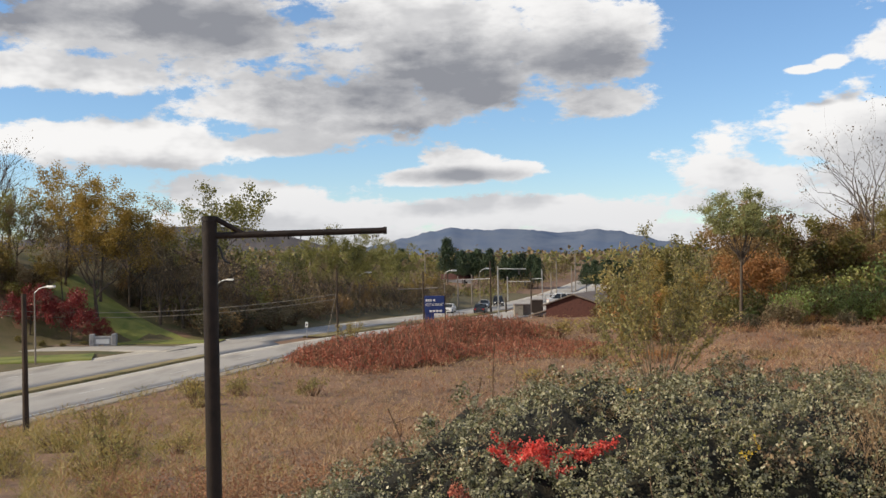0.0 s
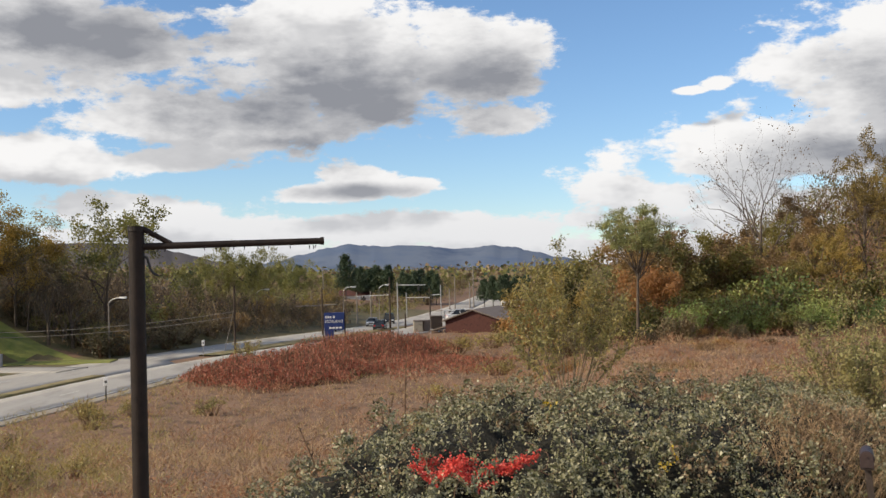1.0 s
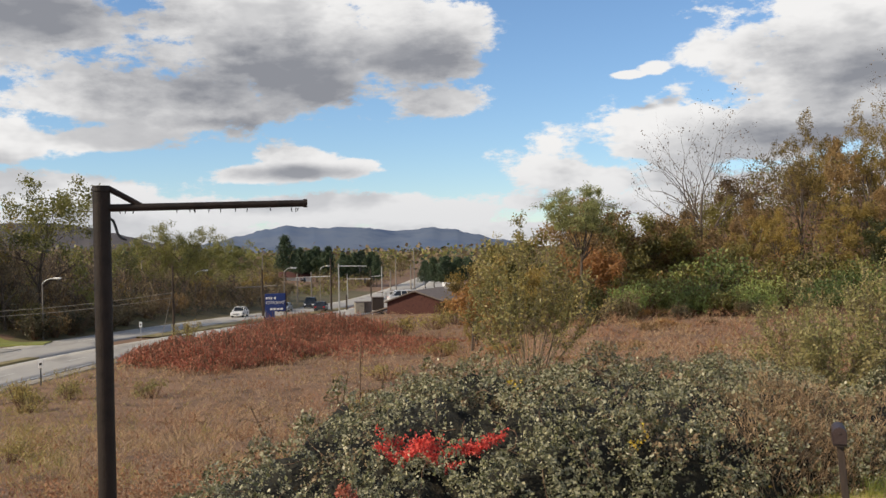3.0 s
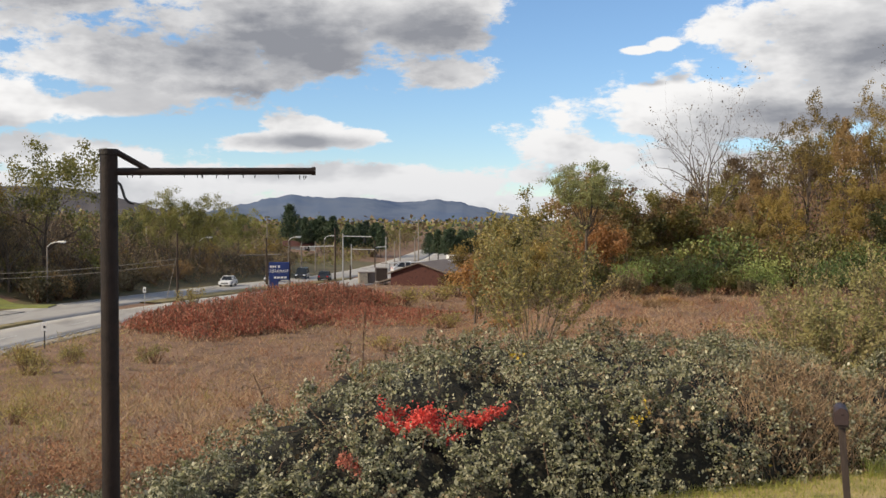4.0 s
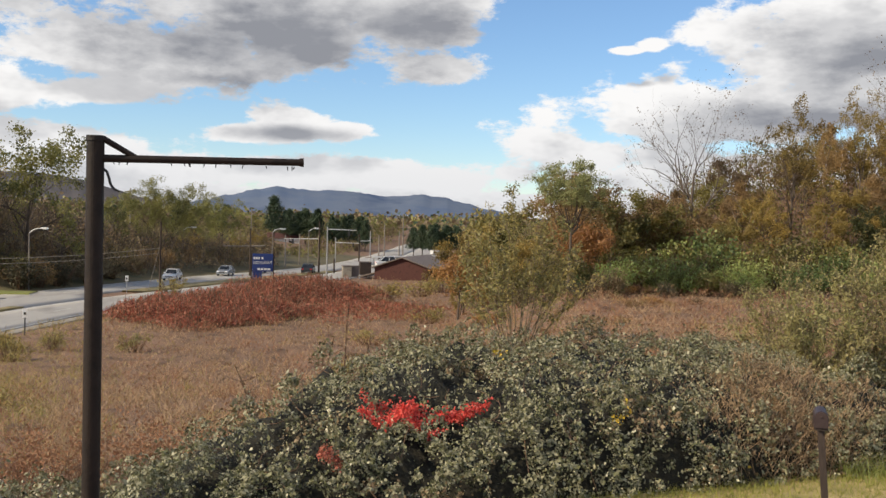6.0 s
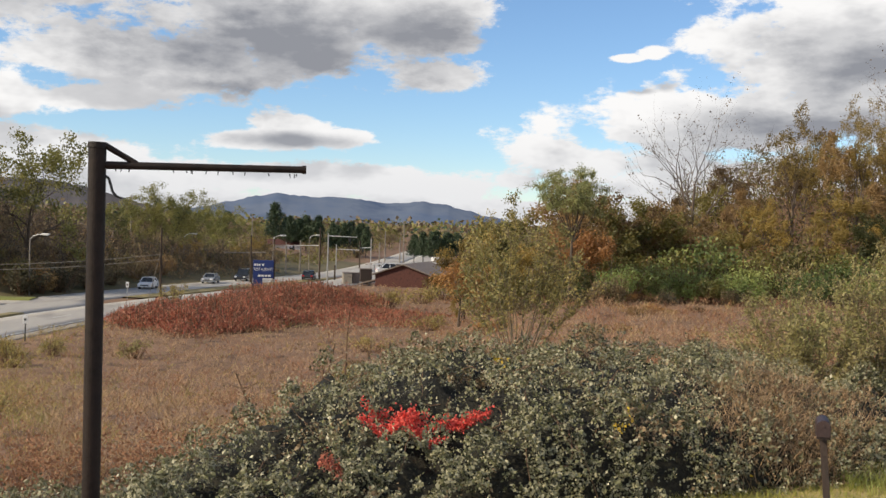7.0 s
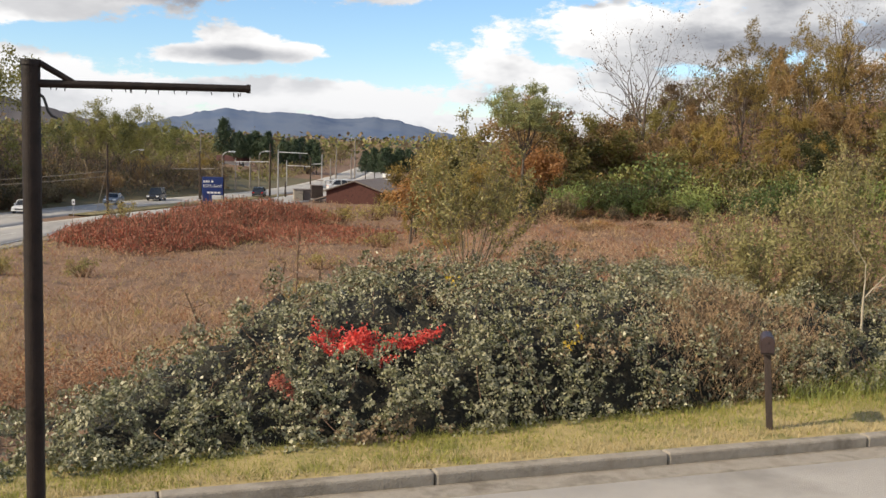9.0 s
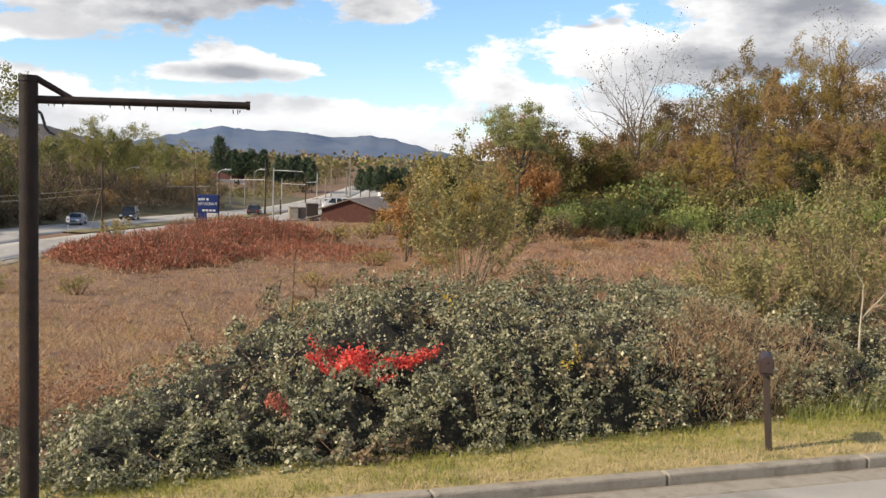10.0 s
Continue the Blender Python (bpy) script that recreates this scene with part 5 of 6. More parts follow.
def left_hill():
    rng = np.random.RandomState(131)
    gold = tree("golden_tree", "tall golden-topped tree on the far hillside", "tree", 132, 14.5, 0.62, "amber", 12000, 0.22, 0.66, trunk=0.38, kids=(6, 5, 3), upward=0.45, girth=0.016, group="trees on the far hillside")
    plant(gold, [(-40.5, 123.0, 1.02), (-45.0, 124.0, 1.0), (-37.6, 125.0, 0.9)], rng, vary=0.08)
    dark = tree("dark_tree", "slim dark thinly leaved tree on the far hillside", "tree", 133, 11.5, 0.45, "dull", 2800, 0.22, 0.45, trunk=0.45, kids=(5, 4, 3), upward=0.6, girth=0.014, group="trees on the far hillside")
    plant(dark, [(-36.2, 124.5, 0.92), (-33.2, 126.0, 0.7), (-43.5, 119.0, 0.95), (-49.0, 119.0, 0.9), (-57.0, 120.0, 1.0), (-31.0, 128.0, 0.7), (-47.0, 72.0, 0.8), (-50.0, 66.0, 0.9)], rng)
    bare = tree("bare_tree", "bare grey tree on the far hillside", "tree", 134, 12.0, 0.42, "dull", 200, 0.2, 0.2, trunk=0.45, kids=(6, 5, 3), upward=0.7, girth=0.022, group="trees on the far hillside")
    plant(bare, [(-52.5, 126.0, 1.1), (-56.0, 128.0, 1.15), (-33.0, 121.5, 0.8), (-30.5, 122.5, 0.78), (-39.0, 117.5, 0.9), (-60.0, 124.0, 1.0)], rng)
    green = tree("green_tree", "spreading light green tree on the far hillside", "tree", 135, 12.5, 0.60, "meadow_green", 8500, 0.24, 0.58, trunk=0.30, kids=(6, 5, 3), upward=0.3, girth=0.018, group="trees on the far hillside")
    plant(green, [(-28.8, 131.0, 1.34), (-14.8, 168.0, 0.70), (-18.2, 165.0, 0.58), (-11.8, 174.0, 0.64), (-22.5, 158.0, 0.50), (-8.0, 188.0, 0.62), (-50.5, 119.0, 0.62)], rng)
    low = tree("young_tree", "young yellow-green tree among the thicket", "tree", 136, 8.0, 0.58, "gold", 3800, 0.25, 0.45, trunk=0.26, kids=(5, 4, 3), upward=0.3, girth=0.02, group="trees on the far hillside")
    plant(low, [(-50.0, 116.0, 0.8), (-45.0, 119.0, 0.7), (-56.0, 116.0, 0.8), (-22.0, 146.0, 0.55), (-13.0, 172.0, 0.7), (-5.0, 186.0, 0.65), (-24.5, 140.0, 0.55), (-3.0, 200.0, 0.7), (-1.0, 212.0, 0.6)], rng)
    for name, label, mat, seed, spots in (
            ("thicket_bush", "dark leafless-brown thicket on the far bank", "dull", 141, [(-26.5, 119.0), (-29.5, 118.0), (-32.5, 118.5), (-23.8, 124.0), (-21.5, 130.0), (-26.0, 127.0), (-30.0, 124.0), (-34.0, 122.0), (-38.0, 120.0), (-42.0, 119.0), (-46.0, 119.0), (-19.5, 137.0), (-23.0, 134.0), (-17.5, 145.0), (-21.0, 142.0), (-27.5, 133.0), (-32.0, 130.0), (-37.0, 126.0), (-50.0, 118.0), (-54.0, 117.0), (-41.0, 125.0), (-46.0, 127.0), (-58.0, 116.0), (-16.0, 157.0), (-19.0, 152.0), (-25.0, 142.0), (-29.0, 140.0), (-35.0, 134.0), (-62.0, 117.0), (-40.0, 132.0)]),
            ("green_thicket", "dull green thicket on the far bank", "olive", 142, [(-28.0, 121.5), (-36.0, 118.5), (-40.0, 122.0), (-48.0, 116.0), (-24.5, 130.5), (-20.5, 146.5), (-14.0, 160.0), (-10.0, 170.0), (-52.0, 114.5), (-44.0, 122.5), (-18.0, 160.0), (-33.0, 126.5), (-8.0, 177.0)]),
            ("russet_thicket", "russet thicket on the far bank", "russet", 143, [(-30.5, 120.0), (-25.0, 121.5), (-21.8, 136.5), (-29.5, 129.5), (-34.0, 119.0), (-17.0, 150.0), (-15.0, 153.5), (-12.0, 165.0), (-23.5, 147.0), (-5.5, 178.0), (-27.5, 137.0), (-38.5, 129.0)])):
        ob = shrub(name, label, "bush", seed, 4.2, 5.6, mat, 2400, 0.25, "thicket on the far bank", 0.35)
        plant(ob, [(x, y, rng.uniform(0.7, 1.0)) for x, y in spots if not (-46 < x < -28 and y < slope_y(x) + 3.5)], rng)
    # the tangle between them, clear of the mown slope
    n = 150000
    y = rng.uniform(114, 200, n)
    x = rng.uniform(-72, 2, n)
    d, side = off_line(FAR_LINE, x, y)
    keep = (side < 0) & (d > 6.5 + 2.0 * rng.rand(n)) & (d < 46) & ((y > slope_y(x) + 3.0) | (x > -27.5) & (y > 117)) & ~((y > 178) & (d < 12))
    x, y, d = x[keep], y[keep], d[keep]
    thicket("bank_growth", ["tangled brown growth on the far bank", "dark tangled growth on the far bank", "russet growth on the far bank", "dull brown growth on the far bank"], "thicket", 193, x, y, (1.6 + 2.4 * step(6, 15, d)) * (1 - 0.35 * step(150, 185, y)), ("dull", "haze_brown", "russet", "dull"), 0.26, 0.35)
    maple = tree("red_maple", "dark red maple beside the driveway", "tree", 151, 6.6, 0.62, "maple", 4500, 0.23, 0.5, trunk=0.30, kids=(6, 4, 3), upward=0.1, girth=0.022, hang=0.5, group="red maples")
    plant(maple, [(-40.4, 112.6, 0.95), (-45.0, 112.9, 0.95), (-37.4, 112.6, 0.5)], rng)
    for x, y, s in ((-42.5, 109.8, 0.3), (-38.2, 110.6, 0.28), (-40.4, 110.2, 0.25), (-36.5, 111.2, 0.22), (-45.0, 109.8, 0.3)):
        ob = shrub("clipped_bush", "small dark clipped bush in the mulch bed", "bush", 152, 3.0, 3.6, "olive", 700, 0.3, "clipped bushes")
        plant(ob, [(x, y, s)], rng)


left_hill()


def valley():
    rng = np.random.RandomState(161)
    pine = tagged(new("pine_tree"), "dark green pine with tiered boughs", "tree", "valley pines")
    pts, segs = [], [(0, 0, -0.2, 0, 0, 14, 0.28, 0.05)]
    for k in range(90):
        u = k / 90
        z = 4 + 10 * u
        a = k * 2.4 + rng.uniform(-0.4, 0.4)
        r = (4.6 - 3.2 * u ** 2.2) * rng.uniform(0.65, 1.05)
        segs.append((0, 0, z - 0.4, r * math.cos(a), r * math.sin(a), z + 0.5, 0.06, 0.02))
        t = rng.rand(60) ** 0.6
        pts.append(np.stack([t * r * math.cos(a), t * r * math.sin(a), z - 0.4 + 0.9 * t], 1) + rng.normal(0, 0.32, (60, 3)))
    v, f = tubes(segs, 5)
    raw("trunk", v, f, "bark", pine)
    v, f = leaves(np.concatenate(pts), 0.55, rng, 0.5, None, 0.1)
    raw("crown", v, f, "pine", pine)
    plant(pine, [(2.0 + k * 1.9 + rng.uniform(-0.8, 0.8), 268 + rng.uniform(-9, 9), rng.uniform(0.66, 0.80)) for k in range(13)] + [(x, y, s) for x, y, s in ((35.0, 236.0, 0.66), (36.6, 233.0, 0.62), (38.2, 238.0, 0.68), (39.8, 234.0, 0.62), (33.5, 240.0, 0.6), (41.3, 238.0, 0.62), (42.8, 235.0, 0.6), (37.4, 236.0, 0.64), (40.6, 236.5, 0.66), (-12.0, 310.0, 0.8), (-25.0, 300.0, 0.85))], rng)
    kinds = [("valley_tree", "hazy autumn tree in the valley", m, 162 + i) for i, m in enumerate(("haze_brown", "meadow_green", "olive"))]
    for j, (name, label, mat, seed) in enumerate(kinds):
        ob = tree(name, label, "tree", seed, 10.0, 0.60, mat, 3600, 0.34, 0.8, trunk=0.22, kids=(5, 4, 2), upward=0.3, girth=0.02, group="valley trees")
        spots = []
        for k in range(22):
            y = rng.uniform(255, 400)
            u = -0.13 + 0.36 * (k + rng.rand()) / 22
            if 0.0 < u < 0.085 and y < 300:
                continue
            if abs(u * y - np.interp(y, [215, 265, 350, 520], [26, 37, 54, 94])) < 12:
                continue
            spots.append((u * y, y, rng.uniform(0.62, 0.85) * (1.0 + (y - 255) / 600)))
        plant(ob, spots, rng)
    bush = shrub("valley_bush", "brown roadside brush in the valley", "bush", 171, 3.0, 5.0, "haze_brown", 2600, 0.22, "valley brush")
    plant(bush, [(-9.0, 195.0, 0.8), (-4.0, 205.0, 0.8), (1.0, 215.0, 0.9), (-14.0, 188.0, 0.9), (6.0, 224.0, 0.8), (12.0, 240.0, 0.8), (-1.0, 230.0, 1.0), (22.0, 262.0, 1.0), (30.0, 180.0, 0.9), (38.0, 200.0, 1.0), (46.0, 190.0, 1.2), (33.0, 150.0, 1.0), (38.0, 140.0, 1.1), (29.0, 128.0, 0.9), (34.0, 122.0, 1.0), (24.0, 124.0, 0.7), (43.0, 165.0, 1.3)], rng)

    # scrub and small trees that close the valley floor
    n = 110000
    y = rng.uniform(205, 400, n)
    x = y * rng.uniform(-0.15, 0.30, n)
    d1, s1 = off_line(FAR_LINE, x, y)
    d2, s2 = off_line(NEAR_LINE, x, y)
    keep = (np.minimum(d1, d2) > 9) & ~((s1 > 0) & (s2 < 0)) & ~((x > -5) & (x < 9) & (y > 232) & (y < 282)) & ~((x > 14) & (x < 42) & (y < 222))
    x, y, s1 = x[keep], y[keep], s1[keep]
    tall = 1.2 + 2.4 * step(240, 275, y) + 1.6 * step(300, 380, y)
    thicket("valley_growth", ["brown scrub on the valley floor", "olive scrub on the valley floor", "yellow-green scrub on the valley floor"], "thicket", 197, x, y, tall, ("haze_brown", "olive", "meadow_green"), 0.45, 0.12)


valley()


def far_woods():
    rng = np.random.RandomState(181)
    for label, mat, n in (("far brown autumn woods below the mountains", "haze_brown", 16000), ("far olive woods below the mountains", "meadow_green", 14000), ("far dark evergreen woods below the mountains", "pine", 5000)):
        y = rng.uniform(390, 880, n)
        u = rng.uniform(-0.75, 0.55, n)
        x = u * y
        tall = 8.5 + 2.5 * wave(x, y, 30, 182) + 1.5 * wave(x, y, 11, 183) + 4.0 * step(0.0, -0.15, u)
        z = -5 + tall * np.clip(1 - np.abs(rng.normal(0, 0.3, n)), 0.02, 1.0)
        v, f = leaves(np.stack([x, y, z], 1), 1.9, rng, 0.8)
        tagged(raw("far_woods", v, f, mat), label, "woods", kind="stuff")


far_woods()

# ---- roadside furniture ----


def utility_pole(x, y, z, top, label, cross=False, mat="creosote", radius=0.14, lean=0.0):
    ob = thing("utility_pole", x, y, z, label, "utility pole", "utility poles")
    h = top - z
    bm = bmesh.new()
    tube(bm, (0, 0, -0.1), (lean * h, 0, h), radius, radius * 0.7, 12)
    part("shaft", bm, mat, ob)
    if cross:
        bm = bmesh.new()
        block(bm, -1.1, 1.1, -0.06, 0.06, h - 0.7, h - 0.55, 0.01)
        bar = part("crossarm", bm, mat, ob)
        for k in (-0.95, -0.45, 0.45, 0.95):
            bm = bmesh.new()
            tube(bm, (k, 0, h - 0.55), (k, 0, h - 0.38), 0.05, 0.03, 8)
            part("insulator", bm, "lamp", bar)
    return ob


def cable(points, radius, sag, label):
    """One hanging wire between two points: a single sagging tube."""
    a, b = np.array(points[0], float), np.array(points[-1], float)
    k = np.linspace(0, 1, 15)[:, None]
    line = a + (b - a) * k
    line[:, 2] -= (sag * 4 * k * (1 - k))[:, 0]
    side = np.cross(b - a, [0, 0, 1.0])
    side /= np.linalg.norm(side) + 1e-9
    up = np.cross(side, (b - a) / np.linalg.norm(b - a))
    ang = np.arange(5) * 2 * np.pi / 5
    ring = np.cos(ang)[:, None] * side + np.sin(ang)[:, None] * up
    verts = (line[:, None] + ring[None] * radius).reshape(-1, 3)
    faces = [(i * 5 + j, i * 5 + (j + 1) % 5, i * 5 + 5 + (j + 1) % 5, i * 5 + 5 + j) for i in range(14) for j in range(5)]
    tagged(raw("cable", verts, faces, "grey_wood"), label, "cable", "overhead cables")


def street_lamp(x, y, z, height, reach, turn, label="grey steel street lamp with a curved arm"):
    ob = thing("street_lamp", x, y, z, label, "street lamp", "street lamps", turn)
    bm = bmesh.new()
    slim = y > 140
    tube(bm, (0, 0, -0.1), (0, 0, height - 0.5), 0.07 if slim else 0.09, 0.045 if slim else 0.06, 10)
    part("pole", bm, "grey_wood", ob)
    pts = [(0, 0, height - 0.55), (reach * 0.3, 0, height - 0.2), (reach * 0.65, 0, height - 0.04), (reach, 0, height)]
    v, f = tubes([(*a, *b, 0.045, 0.04) for a, b in zip(pts[:-1], pts[1:])], 8)
    raw("arm", v, f, "lamp", ob, True)
    bm = bmesh.new()
    block(bm, reach - 0.1, reach + 0.75, -0.16, 0.16, height - 0.08, height + 0.10, 0.05)
    head = part("lamp_head", bm, "lamp", ob)
    bm = bmesh.new()
    block(bm, reach + 0.15, reach + 0.65, -0.11, 0.11, height - 0.13, height - 0.075, 0.02)
    part("lens", bm, "headlight", head)


def roadside():
    up = utility_pole(-11.7, 118.0, ROAD_Z, 3.9 - 0.0092 * 118, "dark wooden utility pole on the grass island")
    utility_pole(-19.75, 49.3, float(land(np.array(-19.75), np.array(49.3))), 2.6, "dark wooden utility pole at the meadow's edge", radius=0.16)
    for dz in (0.0, -0.55):
        cable([(-48.0, 112.0, -0.9 + dz), (-11.7, 118.0, -0.1 + dz)], 0.035, 1.0, "black overhead cable sagging to the utility pole")
    cable([(-12.9, 117.4, ROAD_Z), (-11.7, 118.0, 0.4)], 0.03, 0.0, "steel guy wire of the utility pole")
    street_lamp(-36.0, 91.7, ROAD_Z, 6.9, 1.5, -20)
    street_lamp(-25.6, 118.5, ROAD_Z, 6.7, 1.5, -20)
    street_lamp(-13.2, 168.0, ROAD_Z, 6.5, 1.4, -20)
    for x, y in ((-15.0, 116.2), (-16.6, 75.8)):
        z = ROAD_Z - 0.05
        ob = thing("delineator_post", x, y, z, "slim roadside post with a white reflector plate", "marker post", "delineator posts")
        bm = bmesh.new()
        block(bm, -0.04, 0.04, -0.03, 0.03, -0.1, 1.75, 0.01)
        part("post", bm, "zinc" if y > 100 else "wire", ob)
        bm = bmesh.new()
        block(bm, -0.16, 0.16, -0.06, -0.035, 1.25, 1.85, 0.01)
        part("plate", bm, "white", ob)
        bm = bmesh.new()
        block(bm, -0.08, 0.08, -0.072, -0.064, 1.45, 1.62, 0.003)
        part("marking", bm, "wire", ob)
    # the line of poles beside the far bend: plan tangent, top tangent, distance
    for u, v, y, kind in ((-0.0165, -0.0139, 150, "dark"), (0.004, -0.0135, 152, "lamp"), (0.0163, -0.0193, 178, "grey"), (0.0297, -0.0178, 185, "grey"), (0.0381, -0.0123, 165, "lamp"), (0.0484, -0.0052, 160, "dark"),
                         (0.0630, -0.0405, 160, "dark"), (0.0866, -0.0167, 205, "dark"), (0.1057, -0.0176, 225, "grey"), (0.1110, -0.0063, 230, "grey"), (0.1255, -0.0122, 235, "grey"), (0.1291, 0.0040, 240, "cross"), (-0.1268, 0.0211, 210, "cross"), (-0.016, 0.006, 240, "grey")):
        x, z = u * y, 3.9 + v * y
        base = float(land(np.array(x), np.array(float(y))))
        if kind == "lamp":
            street_lamp(x, y, base, z - base, 1.2, 20)
        else:
            utility_pole(x, y, base, z, "weathered grey wooden pole beside the highway bend" if kind == "grey" else "dark wooden pole beside the highway bend", kind == "cross", "creosote" if kind == "dark" else "grey_wood", 0.15)
    # mast-arm gantries
    for u, v, y, u2, lower in ((0.0560, -0.0104, 150, 0.0836, 0.0), (0.0974, -0.014, 205, 0.0866, 1.5), (0.0640, -0.0205, 200, 0.0866, 0.6), (0.0479, -0.0190, 172, 0.0149, 0.2)):
        x, z = u * y, 3.9 + v * y
        base = float(land(np.array(x), np.array(float(y))))
        ob = thing("mast_arm_gantry", x, y, base, "pale steel mast with a long horizontal arm", "gantry", "mast-arm gantries")
        bm = bmesh.new()
        tube(bm, (0, 0, -0.1), (0, 0, z - base), 0.12, 0.085, 12)
        part("mast", bm, "zinc" if y != 172 else "grey_wood", ob)
        bm = bmesh.new()
        h = z - base - 0.35 - lower
        tube(bm, (0, 0, h), ((u2 - u) * y, 0, h - 0.1), 0.06, 0.045, 10)
        arm = part("arm", bm, "lamp", ob)
        bm = bmesh.new()
        block(bm, (u2 - u) * y * 0.75 - 0.15, (u2 - u) * y * 0.75 + 0.15, -0.12, 0.12, h - 0.9, h - 0.1, 0.03)
        part("signal_head", bm, "wire", arm)
    cable([(-0.042 * 165, 165, 3.9 - 0.0306 * 165), (-0.0029 * 165, 165, 3.9 - 0.0299 * 165)], 0.10, 0.05, "pale overhead sign wire over the highway")


roadside()


def restaurant_sign():
    y = 117.0
    x0, x1, zt, zb = -0.0143 * y, 0.0050 * y, 3.9 - 0.0375 * y, 3.9 - 0.0545 * y
    sign = thing("restaurant_sign", x0, y, ROAD_Z, "blue roadside restaurant sign with white lettering", "sign")
    w, top, low = x1 - x0, zt - ROAD_Z, zb - ROAD_Z
    bm = bmesh.new()
    block(bm, 0, w, -0.12, 0.12, low, top, 0.03)
    panel = part("panel", bm, "blue", sign)
    bm = bmesh.new()
    block(bm, 0.02, 1.05, -0.10, 0.10, -0.05, low + 0.02, 0.02)
    part("base", bm, "blue", sign)
    for px in (-0.12, w + 0.06):
        bm = bmesh.new()
        tube(bm, (px, 0.1, -0.1), (px, 0.1, top + (0.3 if px > 0 else 0.1)), 0.07, 0.06, 10)
        part("post", bm, "creosote", sign)
    # first line: bars; second line: lettering; third line: bars
    for bx, bw in ((0.12, 0.2), (0.38, 0.2), (0.64, 0.16), (0.98, 0.22)):
        bm = bmesh.new()
        block(bm, bx, bx + bw, -0.14, -0.122, top - 0.62, top - 0.38)
        part("lettering_bar", bm, "white", panel)
    for bx, bw in ((0.55, 0.28), (0.90, 0.30), (1.28, 0.30), (1.66, 0.3)):
        bm = bmesh.new()
        block(bm, bx, bx + bw, -0.14, -0.122, low + 0.17, low + 0.38)
        part("lettering_bar", bm, "white", panel)
    text = bpy.data.curves.new("lettering", "FONT")
    text.body, text.size, text.extrude, text.align_x, text.align_y = "RESTAURANT", 0.42, 0.008, "CENTER", "CENTER"
    tmp = bpy.data.objects.new("lettering", text)
    scene.collection.objects.link(tmp)
    mesh = bpy.data.meshes.new_from_object(tmp.evaluated_get(bpy.context.evaluated_depsgraph_get()))
    bpy.data.objects.remove(tmp)
    mesh.materials.clear()
    mesh.materials.append(M["white"])
    wide = max(v.co.x for v in mesh.vertices) * 2
    ob = new("lettering", mesh)
    ob.parent = panel
    k = (w - 0.2) / wide
    ob.matrix_basis = pose(w / 2, -0.135, (top + low) / 2 - 0.02, 90) @ Matrix.Diagonal((k, 1.1, 1, 1))


restaurant_sign()


